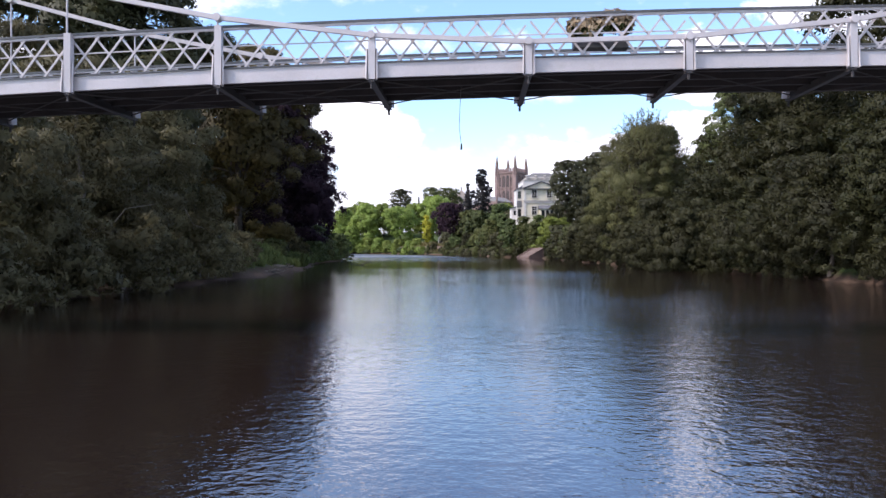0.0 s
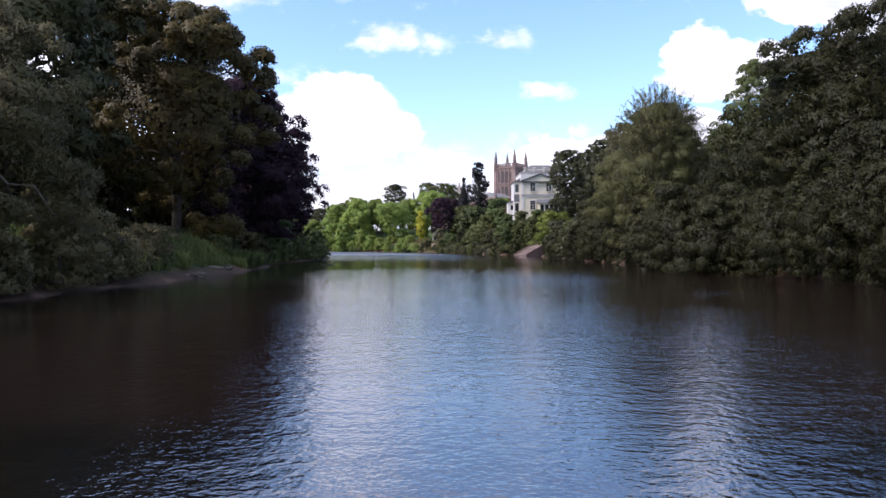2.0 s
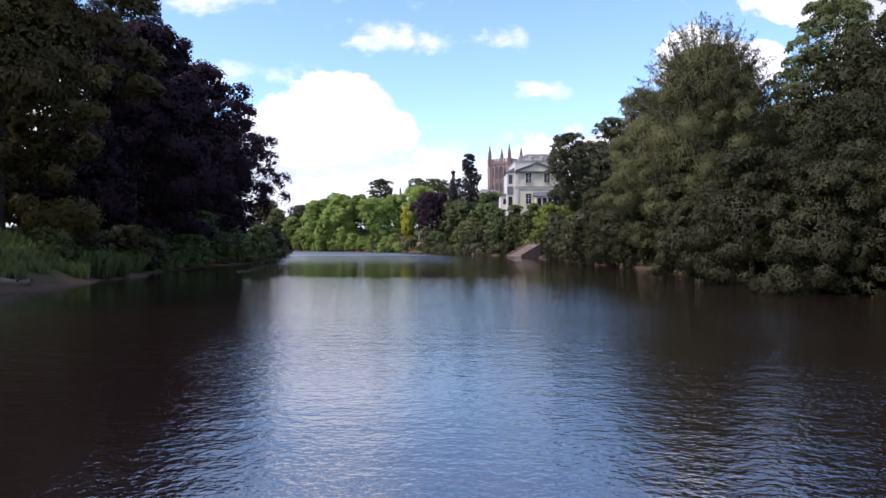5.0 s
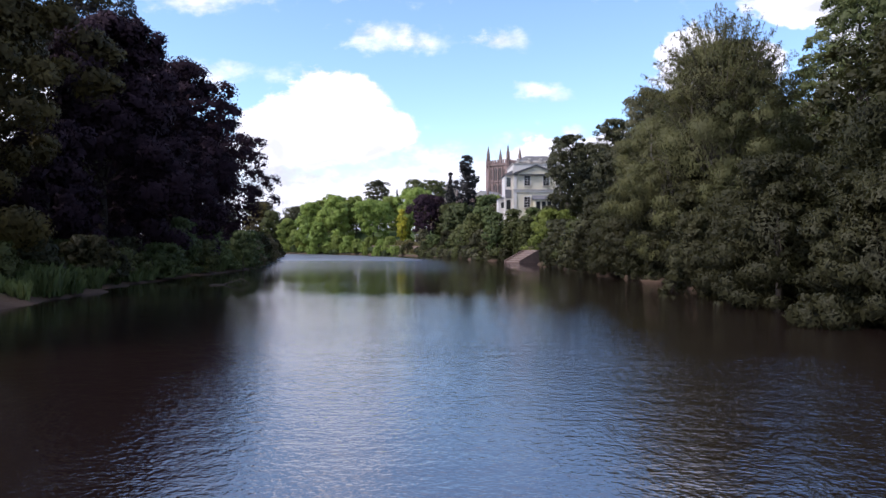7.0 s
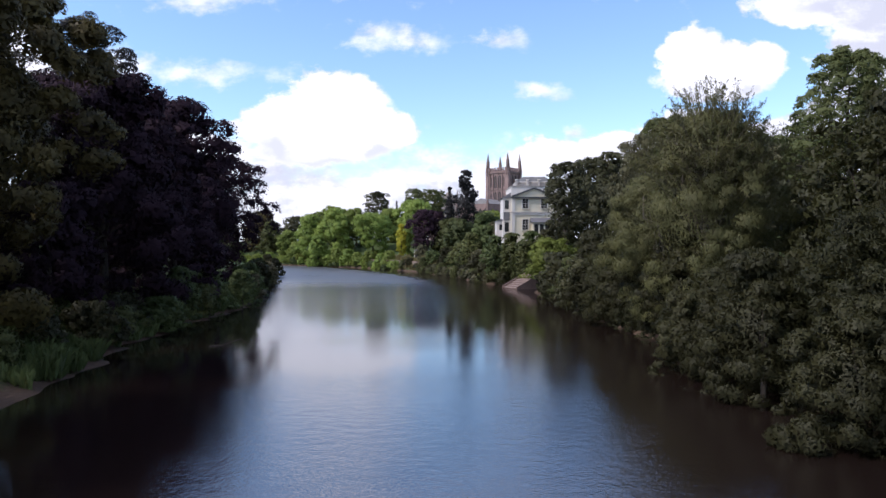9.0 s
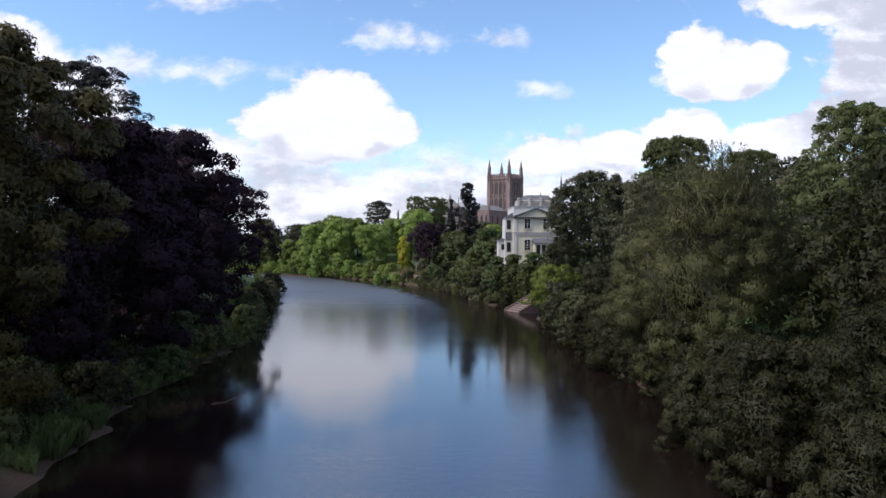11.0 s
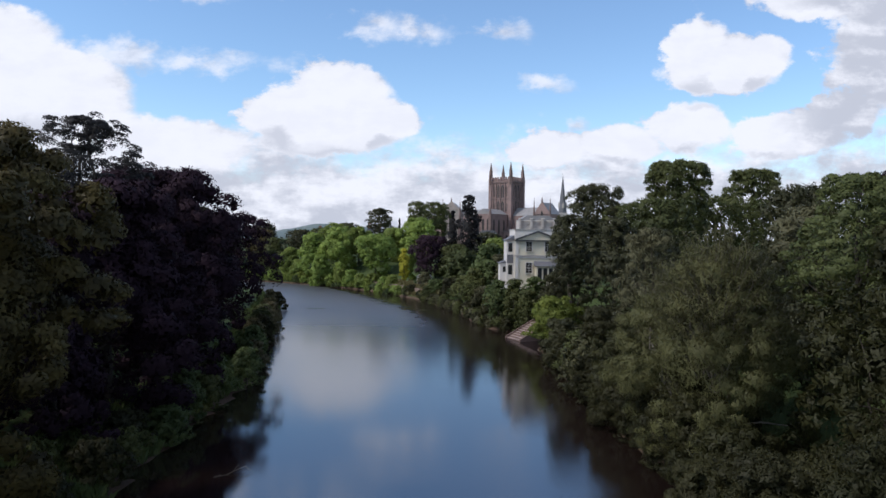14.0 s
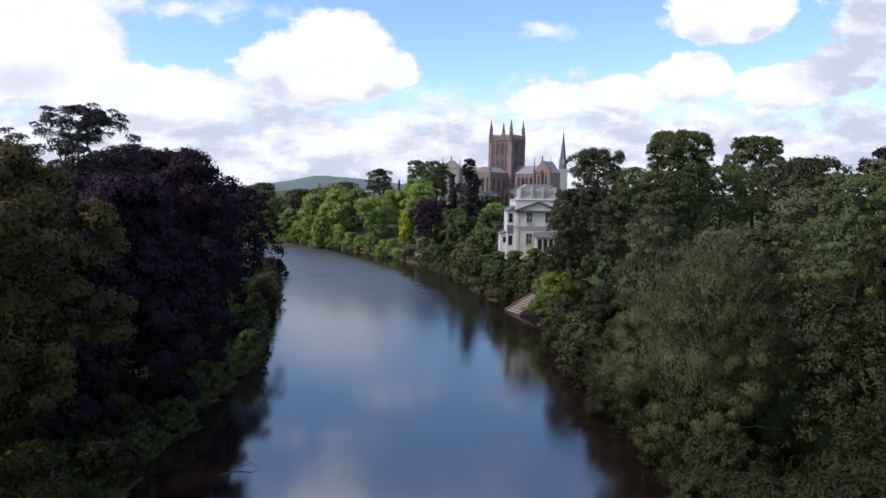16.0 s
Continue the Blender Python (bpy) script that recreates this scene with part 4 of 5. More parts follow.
for k in range(14):
    yy = 40 + k * 7.6
    xx = float(np.interp(yy, [b[0] for b in RIGHT_BANK], [b[1] for b in RIGHT_BANK])) + fill_in.uniform(-0.5, 0.4)
    tree("overhanging_shrub", xx, yy, fill_in.uniform(2.2, 3.6), fill_in.uniform(2.0, 2.8), (LEAF_SALLOW_SHADED, LEAF_DARK, LEAF_OLIVE_SHADED)[k % 3], "low olive green shrub drooping onto the water", 760 + k, clear=0.0, count=2000, size=0.32, slim=0.3, shape="skirt", category="shrub", group="low shrubs on the water's edge", droop=0.4)
for k, (tx, ty, tt, tr) in enumerate(PALE_BUSHES):
    tree("sallow_bush", tx, ty, tt, tr, LEAF_SALLOW_LIT, "olive green sallow bush in the bank thicket, coloured as if lit", 780 + k, clear=0.0, count=14000, size=0.3, slim=0.3, shape="skirt", category="shrub", group="sallow bushes along the bank", droop=0.3)
# bank below the house, and the gardens upstream
far = np.random.default_rng(70)
for k in range(20):
    yy = 178 + k * 3.6
    xx = float(np.interp(yy, [b[0] for b in RIGHT_BANK], [b[1] for b in RIGHT_BANK])) + far.uniform(2.5, 8.5) + (3 if yy < 175 else 0)
    tree("garden_shrub", xx, yy, 3.0 + far.uniform(2.5, 5.5), far.uniform(2.4, 3.8), (LEAF_GREEN, LEAF_REED, LEAF_SALLOW_LIT, LEAF_GREY)[k % 4], "green shrub on the garden bank", 300 + k, clear=0.0, count=2200, size=0.55, shape="skirt", category="shrub", group="shrubs on the garden bank")
tree("conifer", 14.8, 262, 32, 5.8, LEAF_PINE, "tall dark conifer in the garden", 80, clear=0.05, count=7000, size=0.7, shape="column")
tree("conifer", 9.6, 268, 27.2, 3.4, LEAF_PINE, "slim dark conifer in the garden", 81, clear=0.05, count=4000, size=0.7, shape="cone")
tree("conifer", -11.2, 320, 26.0, 1.5, LEAF_PINE, "very slim dark cypress behind the garden trees", 88, clear=0.03, count=2500, size=0.6, shape="cone")
tree("copper_beech", 2.3, 258, 18.9, 7.2, LEAF_COPPER, "rounded purple copper beech above the river wall", 82, clear=0.12, count=9000, size=0.6, shape="dome")
tree("golden_tree", -6.2, 262, 14.6, 2.5, LEAF_YELLOW, "small golden yellow tree above the river wall", 83, clear=0.04, count=4500, size=0.5, shape="column", clump=0.36)
tree("domed_oak", -1, 392, 36, 13, LEAF_GREEN, "dark green domed oak behind the gardens", 84, clear=0.1, count=8000, size=1.1, shape="dome")
tree("lime_tree", -3, 300, 24, 8, LEAF_LIME_SUNLIT, "sunlit light green tree in the garden", 85, clear=0.05, count=8000, size=0.8)
tree("cedar", -20, 330, 31.0, 7.5, LEAF_DARK, "dark spreading cedar above the garden trees", 86, clear=0.35, count=7000, size=0.8, shape="round", fill=0.08, deep=0.5)
for k, (tx, ty, tt, tr, lf, low, form) in enumerate([(-17.8, 286, 19.0, 8.2, LEAF_LIME_SUNLIT, 0.2, "dome"), (-33.5, 301, 21.4, 7.0, LEAF_LIME_SUNLIT, 0.06, "skirt"), (-43.5, 306, 19.4, 6.6, LEAF_LIME_SUNLIT, 0.05, "skirt"), (-26.5, 310, 22.0, 7.5, LEAF_BRIGHT_SUNLIT, 0.1, "round"), (-37, 322, 23.6, 8.5, LEAF_BRIGHT_SUNLIT, 0.1, "round"), (-39, 296, 11.5, 5.0, LEAF_LIME_SUNLIT, 0.0, "skirt"),
        (-54.8, 318, 13.6, 5.2, LEAF_BRIGHT_SUNLIT, 0.03, "round"), (-12, 305, 21.5, 7, LEAF_BRIGHT_SUNLIT, 0.05, "round"), (-3, 318, 26.0, 7.0, LEAF_LIME_SUNLIT, 0.05, "dome"), (-46, 340, 22, 9, LEAF_GREEN, 0.05, "round"), (-4.6, 268, 18.0, 2.8, LEAF_LIME_SUNLIT, 0.1, "column"), (-50, 312, 9.0, 4.2, LEAF_BRIGHT_SUNLIT, 0.0, "skirt")]):
    tree("garden_tree", tx, ty, tt, tr, lf, "sunlit green garden tree at the river bend", 400 + k, clear=low, count=9000, size=0.74, shape=form, clump=0.36, group="trees at the river bend")
for k, (tx, ty, tt, tr, lf) in enumerate([(-64, 329, 17.5, 6.5, LEAF_GREEN), (-70, 335, 21, 8, LEAF_OLIVE_DARK), (-88, 341, 19, 9, LEAF_SALLOW_SHADED), (-104, 348, 19, 9, LEAF_GREEN), (-60, 365, 21, 11, LEAF_DARK), (-80, 375, 24, 11, LEAF_DARK), (-104, 385, 23, 13, LEAF_DARK), (-42, 385, 25, 10, LEAF_DARK), (-135, 372, 22, 13, LEAF_DARK), (24, 290, 20, 9, LEAF_DARK), (36, 240, 20, 8, LEAF_SALLOW_SHADED), (27, 213, 17, 6, LEAF_DARK), (19, 226, 16.5, 6, LEAF_REED), (12, 238, 15, 5.5, LEAF_MAPLE), (17, 212, 12.5, 5, LEAF_REED), (10, 254, 16, 6, LEAF_GREEN), (23, 250, 18, 7, LEAF_BRIGHT_SUNLIT), (-160, 390, 24, 14, LEAF_DARK), (-190, 385, 22, 14, LEAF_DARK), (44, 215, 23, 8, LEAF_DARK)]):
    tree("wood_tree", tx, ty, tt, tr, lf, "green tree beyond the river bend", 500 + k, clear=0.02, count=4200, size=0.98, shape="skirt", group="trees beyond the bend")
for k, (tx, ty, tt, tr) in enumerate([(-35, 296, 6.0, 3.4), (-31, 291, 6.8, 3.6), (-26.5, 286, 6.4, 3.4), (-22.5, 281, 5.4, 2.8), (-19, 277.5, 4.2, 2.2)]):
    tree("waterside_shrub", tx, ty, tt, tr, (LEAF_LIME_SUNLIT, LEAF_BRIGHT_SUNLIT)[k % 2], "bright green shrub drooping onto the water at the bend", 790 + k, clear=0.0, count=3600, size=0.5, shape="skirt", category="shrub", group="shrubs along the garden waterside")
for k in range(30):
    yy = 186 + k * 5.2
    xx = float(np.interp(yy, [b[0] for b in RIGHT_BANK], [b[1] for b in RIGHT_BANK])) + (far.uniform(-0.7, 0.9) if yy < 262 else far.uniform(0.2, 1.6))
    tree("waterside_shrub", xx, yy + far.uniform(0, 2), far.uniform(3.4, 6.5) if yy > 262 else (far.uniform(2.6, 4.9) if yy > 236 else far.uniform(1.6, 3.8)), far.uniform(2.4, 3.6) if yy > 262 else far.uniform(1.2, 2.3), (LEAF_BRIGHT_SUNLIT, LEAF_LIME_SUNLIT, LEAF_HAZEL)[k % 3] if yy > 262 else (LEAF_SALLOW_SHADED, LEAF_GREEN, LEAF_DARK)[k % 3], "green shrub overhanging the water below the gardens", 800 + k, clear=0.0, count=2000, size=0.5, shape="skirt", category="shrub", group="shrubs along the garden waterside")
for k in range(26):
    yy = 258 + k * 2.9
    xx = float(np.interp(yy, [b[0] for b in RIGHT_BANK], [b[1] for b in RIGHT_BANK])) + far.uniform(-0.4, 0.9)
    tree("waterside_shrub", xx, yy, far.uniform(1.6, 3.4), far.uniform(1.6, 2.6), (LEAF_BRIGHT_SUNLIT, LEAF_LIME_SUNLIT, LEAF_REED)[k % 3], "low bright shrub trailing into the water at the bend", 920 + k, clear=0.0, count=1300, size=0.5, shape="skirt", category="shrub", group="shrubs along the garden waterside", droop=0.4)
for k in range(26):
    yy = 175 + k * 2.5
    xx = float(np.interp(yy, [b[0] for b in RIGHT_BANK], [b[1] for b in RIGHT_BANK])) + far.uniform(-0.5, 0.5)
    tree("waterside_shrub", xx, yy, far.uniform(1.3, 2.6), far.uniform(1.3, 2.1), (LEAF_SALLOW_LIT, LEAF_GREEN, LEAF_GREY)[k % 3], "low shrub trailing into the water below the gardens", 860 + k, clear=0.0, count=1100, size=0.42, shape="skirt", category="shrub", group="shrubs along the garden waterside", droop=0.4)
for k in range(16):
    xx, yy = 12.5 + 7.5 * (k % 2) + far.uniform(-2, 2), 172 + (k // 2) * 7 + far.uniform(-2, 2)
    if river_distance(xx, yy)[0][0] > 3:
        tree("garden_shrub", xx, yy, ground_at(xx, yy) + (far.uniform(3.0, 5.0) if yy < 190 else far.uniform(5, 8)), far.uniform(3.0, 4.4), (LEAF_REED, LEAF_SALLOW_LIT, LEAF_GREEN, LEAF_GREY)[k % 4], "green shrub on the garden bank", 840 + k, clear=0.0, count=2600, size=0.55, shape="skirt", category="shrub", group="shrubs on the garden bank")

for k, (tx, ty, tt, tr) in enumerate([(20.5, 176, 10.2, 3.2), (24.5, 177.5, 10.6, 3.2), (28, 177, 11.0, 3.4), (22.5, 171, 8.5, 3.4), (17.5, 180, 9.8, 3.2), (27, 170, 9.5, 3.6)]):
    tree("garden_shrub", tx, ty, tt, tr, (LEAF_GREEN, LEAF_REED, LEAF_SALLOW_LIT)[k % 3], "green shrub below the white villa", 890 + k, clear=0.0, count=3400, size=0.5, shape="skirt", category="shrub", group="shrubs on the garden bank")

# ---- white house ----


def sash_window(parent, x, y, z, w, h):
    """A sash window in a wall that faces -y: frame, dark glass, glazing bars."""
    win = part("window", boxed(x - w / 2, x + w / 2, y - 0.02, y + 0.10, z, z + h), GLASS, parent)
    fr = bmesh.new()
    for a, b, c, d in ((x - w / 2 - 0.14, x - w / 2, z - 0.1, z + h + 0.14), (x + w / 2, x + w / 2 + 0.14, z - 0.1, z + h + 0.14), (x - w / 2, x + w / 2, z + h, z + h + 0.14)):
        box(fr, a, b, y - 0.10, y + 0.05, c, d)
    part("frame", fr, STUCCO_WHITE, win)
    part("sill", boxed(x - w / 2 - 0.2, x + w / 2 + 0.2, y - 0.2, y + 0.05, z - 0.16, z - 0.1), STUCCO_WHITE, win)
    gb = bmesh.new()
    box(gb, x - 0.03, x + 0.03, y - 0.05, y - 0.021, z, z + h)
    for f in (0.25, 0.5, 0.75):
        box(gb, x - w / 2, x + w / 2, y - 0.05, y - 0.021, z + h * f - (0.04 if f == 0.5 else 0.02), z + h * f + (0.04 if f == 0.5 else 0.02))
    part("glazing_bar", gb, STUCCO_WHITE, win)
    return win


def white_house():
    h = thing("house", (25.95, 184, 9.0), "white and cream stucco villa with a pedimented front above the river", "house")
    # local: x from the front's middle, y into the house, z from the ground
    part("wall", boxed(-4.6, 4.8, 0, 12, -1.2, 9.4), STUCCO, h)
    part("attic_wall", boxed(-4.7, 4.9, -0.05, 12.05, 9.4, 11.3), STUCCO_WHITE, h, "white parapet above the cornice")
    part("coping", boxed(-4.85, 5.05, -0.2, 12.2, 11.3, 11.45), STONE_PALE, h)
    part("pediment", prism(bmesh.new(), [(-4.0, 9.15), (0.1, 10.75), (4.2, 9.15)], -0.28, -0.052), STUCCO, h)
    for x, name in ((-4.65, "raking_cornice"), (4.85, "raking_cornice")):
        part(name, bar(bmesh.new(), (x, -0.30, 9.18), (0.1, -0.30, 10.92), 0.55, 0.34), RAIL_DARK, h, "dark moulded pediment cornice")
    part("cornice", boxed(-4.75, 4.95, -0.5, -0.02, 8.84, 9.1), RAIL_DARK, h, "dark moulded cornice")
    for x0, x1 in ((-4.65, -3.95), (4.1, 4.85)):
        part("pilaster", boxed(x0, x1, -0.12, -0.003, -1.2, 8.85), STUCCO_WHITE, h)
    part("string_course", boxed(-4.7, 4.9, -0.16, -0.002, 5.35, 5.95), STUCCO_WHITE, h)
    part("string_moulding", boxed(-4.8, 5.0, -0.26, -0.161, 5.75, 5.97), STONE_PALE, h)
    for x in (-1.75, 2.2):
        sash_window(h, x, -0.06, 6.75, 1.2, 1.95)
    sash_window(h, -1.75, -0.06, 2.2, 1.2, 2.15)
    bay = part("bay", boxed(-0.4, 4.6, -1.6, -0.004, -1.2, 3.7), STUCCO, h, "cream ground-floor bay with a lean-to roof")
    slope = bmesh.new()
    prism(slope, [(-1.9, 3.7), (-0.004, 3.7), (-0.004, 4.7)], -0.7, 4.9)
    slope.transform(Matrix(((0, 1, 0, 0), (1, 0, 0, 0), (0, 0, 1, 0), (0, 0, 0, 1))))
    bmesh.ops.recalc_face_normals(slope, faces=slope.faces)
    part("bay_roof", slope, SLATE, bay, "dark slate lean-to roof")
    for x in (0.35, 1.5, 2.65, 3.8):
        part("pane", boxed(x - 0.4, x + 0.4, -1.64, -1.58, 1.0, 3.3), GLASS, bay)
    wing = part("side_wing", boxed(-6.3, -4.6, 1.4, 8, -1.2, 9.0), STUCCO_WHITE, h)
    part("wing_roof", prism(bmesh.new(), [(-6.6, 9.0), (-4.705, 9.0), (-4.705, 10.1)], 1.1, 8.2), SLATE, wing)
    part("wing_window", boxed(-5.95, -5.1, 1.34, 1.42, 6.6, 8.5), GLASS, wing)
    part("wing_shutter", boxed(-6.2, -4.9, 1.30, 1.42, 4.2, 6.0), SLATE, wing)
    part("wing_window", boxed(-5.95, -5.1, 1.34, 1.42, 1.8, 3.8), GLASS, wing)
    return h


white_house()


def outbuilding():
    b = thing("outbuilding", (19.5, 187, 9.0), "small white lean-to outbuilding beside the villa", "outbuilding")
    wall = part("wall", boxed(-1.1, 0.9, 0, 4, -1.5, 4.1), STUCCO_WHITE, b)
    part("window", boxed(-0.5, 0.2, -0.04, 0.1, 2.2, 3.4), GLASS, wall)
    part("roof", prism(bmesh.new(), [(-1.4, 4.1), (0.9, 4.1), (0.9, 4.9)], -0.25, 4.2), SLATE, b)
    return b


outbuilding()


def roof_lantern():
    """The pale block with square pillars behind the villa's parapet."""
    h = thing("palace_block", (28.0, 198, 9.5), "pale stone block with a balustrade of square pillars", "house")
    part("wall", boxed(-4.4, 4.4, 0, 8, -1, 11.2), STUCCO_WHITE, h)
    part("parapet_wall", boxed(-4.2, 4.2, 0.5, 7.5, 11.2, 13.2), STONE_PALE, h)
    part("roof", prism(bmesh.new(), [(-4.3, 13.2), (4.3, 13.2), (2.6, 14.3), (-2.4, 14.3)], 0.6, 7.5), LEAD, h)
    for x in (-4.1, -1.5, 1.1, 3.9):
        pillar = part("pillar", boxed(x - 0.28, x + 0.28, -0.1, 0.46, 11.2, 13.5, bevel=0.05), STONE_PALE, h)
        part("cap", boxed(x - 0.36, x + 0.36, -0.18, 0.54, 13.5, 13.66), STUCCO_WHITE, pillar)
    part("rail", boxed(-3.8, 3.6, 0.1, 0.3, 13.0, 13.2), STUCCO_WHITE, h)
    return h


roof_lantern()

# ---- cathedral ----


def lancet(bm, x, z0, z1, w, y0, y1):
    """A pointed opening as a solid, in a wall that faces -y."""
    pts = [(x - w / 2, z0), (x + w / 2, z0), (x + w / 2, z1 - w * 0.8), (x + w * 0.28, z1 - w * 0.3), (x, z1), (x - w * 0.28, z1 - w * 0.3), (x - w / 2, z1 - w * 0.8)]
    return prism(bm, pts, y0, y1)


def pinnacle(parent, x, y, z0, z1, w, name="pinnacle"):
    bm = boxed(x - w / 2, x + w / 2, y - w / 2, y + w / 2, z0, z0 + (z1 - z0) * 0.48)
    bmesh.ops.create_cone(bm, cap_ends=True, segments=8, radius1=w * 0.62, radius2=0.06, depth=(z1 - z0) * 0.52, matrix=Matrix.Translation((x, y, z0 + (z1 - z0) * 0.74)))
    return part(name, bm, SANDSTONE_DARK, parent)


def cathedral():
    c = thing("cathedral", (46.0, 466, 9.0), "pink sandstone cathedral with a pinnacled square tower", "church", turn=-37)
    # local axes: the tower's sides; z from the ground
    s = 7.2
    tower = part("tower", boxed(-s, s, -s, s, 0, 44.5), SANDSTONE, c)
    for ax in range(4):
        q = Matrix.Rotation(ax * math.pi / 2, 4, "Z")
        for z0, z1 in ((25.0, 32.0), (34.0, 42.0)):
            for x, w in ((-4.4, 1.0), (-1.55, 1.9), (1.55, 1.9), (4.4, 1.0)):
                bm = lancet(bmesh.new(), x, z0 + (0 if w > 1.5 else 0.8), z1 - (0 if w > 1.5 else 1.0), w, -s - 0.05, -s + 0.3)
                bm.transform(q)
                win = part("belfry_window", bm, DARK_GAP, tower)
                bm = boxed(x - 0.1, x + 0.1, -s - 0.16, -s - 0.052, z0, z1 - 1.2)
                bm.transform(q)
                part("mullion", bm, SANDSTONE, win)
            for x in (-5.4, -3.2, 0, 3.2, 5.4):
                bm = boxed(x - 0.28, x + 0.28, -s - 0.5, -s - 0.003, z0 - 0.8, z1 + 0.7)
                bm.transform(q)
                part("shaft", bm, SANDSTONE, tower)
        for z0, z1 in ((23.2, 23.9), (32.8, 33.4), (43.0, 43.7)):
            bm = boxed(-s + 0.4, s - 0.4, -s - 0.6, -s - 0.004, z0, z1)
            bm.transform(q)
            part("string_course", bm, SANDSTONE_DARK, tower)
        for k in range(7):
            x = -s + 1.6 + k * (2 * s - 3.2) / 6
            bm = boxed(x - 0.5, x + 0.5, -s - 0.3, -s + 0.35, 44.5, 46.6)
            bm.transform(q)
            part("merlon", bm, SANDSTONE, tower)
        cx, cy = (q @ Vector((-s + 0.15, -s + 0.15, 0))).xy
        part("buttress", boxed(cx - 1.05, cx + 1.05, cy - 1.05, cy + 1.05, 0, 46.0), SANDSTONE, tower)
        pinnacle(tower, cx, cy, 46.0, 55.6, 1.45)
        for ox, oy in ((1.3, 0), (0, 1.3)):
            sx, sy = (q @ Vector((-s + 0.15 - ox * 0.9, -s + 0.15 - oy * 0.9, 0))).xy
            pinnacle(tower, sx, sy, 42.0, 49.0, 0.7, "side_pinnacle")

    def hall(name, x0, x1, y0, y1, eaves, ridge, along_x, roof_mat=LEAD):
        w = part(name, boxed(x0, x1, y0, y1, 0, eaves), SANDSTONE, c)
        bm = bmesh.new()
        if along_x:
            prism(bm, [(y0 - 0.3, eaves), (y1 + 0.3, eaves), ((y0 + y1) / 2, ridge)], x0, x1)
            bm.transform(Matrix(((0, 1, 0, 0), (1, 0, 0, 0), (0, 0, 1, 0), (0, 0, 0, 1))))
            bmesh.ops.recalc_face_normals(bm, faces=bm.faces)
        else:
            prism(bm, [(x0 - 0.3, eaves), (x1 + 0.3, eaves), ((x0 + x1) / 2, ridge)], y0, y1)
        part("roof", bm, roof_mat, w)
        return w

    hall("nave", -55, -s - 0.6, -5.6, 5.6, 23.5, 27.5, True)
    choir = hall("choir", s + 0.6, 26.9, -5.6, 5.6, 23.0, 28.0, True)
    transept = hall("south_transept", -5.6, 5.6, -26, -s - 0.6, 23.6, 26.8, False)
    eastern = hall("east_transept", 27, 37, -13, -1, 23.5, 30.2, False)
    for x in (-3.4, 0, 3.4):
        part("lancet_window", lancet(bmesh.new(), x, 11, 21, 1.7, -26.06, -25.7), DARK_GAP, transept)
    for x in (-5.2, 5.2):
        part("transept_buttress", boxed(x - 0.8, x + 0.8, -27.2, -26.003, 0, 22.5), SANDSTONE_DARK, transept)
        pinnacle(transept, x, -26.4, 22.6, 28.0, 1.0)
    for k in range(3):
        bm = lancet(bmesh.new(), -23 + k * 5.5, 12, 20.5, 1.6, -5.66, -5.3)
        bm.transform(Matrix.Rotation(math.pi / 2, 4, "Z"))
        part("side_window", bm, DARK_GAP, transept)
    part("gable", prism(bmesh.new(), [(26.6, 23.5), (37.4, 23.5), (32, 30.8)], -13.5, -13.003), SANDSTONE, eastern)
    for x, top in ((29.6, 22.5), (32.0, 25.5), (34.4, 22.5)):
        part("lancet_window", lancet(bmesh.new(), x, 14, top, 1.4, -13.62 if top > 23 else -13.06, -12.7), DARK_GAP, eastern)
    for x in (26.8, 37.2):
        pinnacle(eastern, x, -13.3, 0, 33.0, 1.7, "corner_turret")
    pinnacle(eastern, 32, -13.3, 30.0, 33.5, 0.7, "finial")
    for x in (12, 17.5, 23):
        part("choir_window", lancet(bmesh.new(), x, 15, 21.5, 1.5, -5.66, -5.3), DARK_GAP, choir)
        part("choir_buttress", boxed(x + 2.0, x + 3.2, -7.2, -5.603, 0, 21.0), SANDSTONE_DARK, choir)
    aisle = part("aisle", boxed(6.5, 26, -14, -6.1, 0, 13.5), SANDSTONE, c)
    part("aisle_roof", prism(bmesh.new(), [(6.4, 13.5), (26.1, 13.5), (26.1, 13.9), (6.4, 13.9)], -14.2, -6.1), LEAD, aisle)
    for x in (9, 13, 17, 21):
        part("aisle_window", lancet(bmesh.new(), x, 5, 11.5, 1.6, -14.06, -13.7), DARK_GAP, aisle)
    return c


def chapel():
    c = thing("chapel", (11.6, 438, 9.0), "stone chapel gable with tall corner pinnacles among trees", "church", turn=-8)
    part("wall", boxed(-5, 5, 0, 18, 0, 25.5), CHAPEL_STONE, c)
    part("roof", prism(bmesh.new(), [(-5.2, 25.5), (5.2, 25.5), (0, 30.2)], 0.4, 18), LEAD, c)
    part("gable", prism(bmesh.new(), [(-5.0, 25.5), (5.0, 25.5), (0, 30.6)], -0.2, 0.398), CHAPEL_STONE, c)
    part("window", lancet(bmesh.new(), 0, 15, 23, 2.6, -0.26, 0.3), DARK_GAP, c)
    for x in (-5, 5):
        pinnacle(c, x, 0, 0, 31.8, 1.6, "corner_turret")
    pinnacle(c, 0, 0.1, 30.3, 32.5, 0.6, "finial")
    return c


chapel()
cathedral()


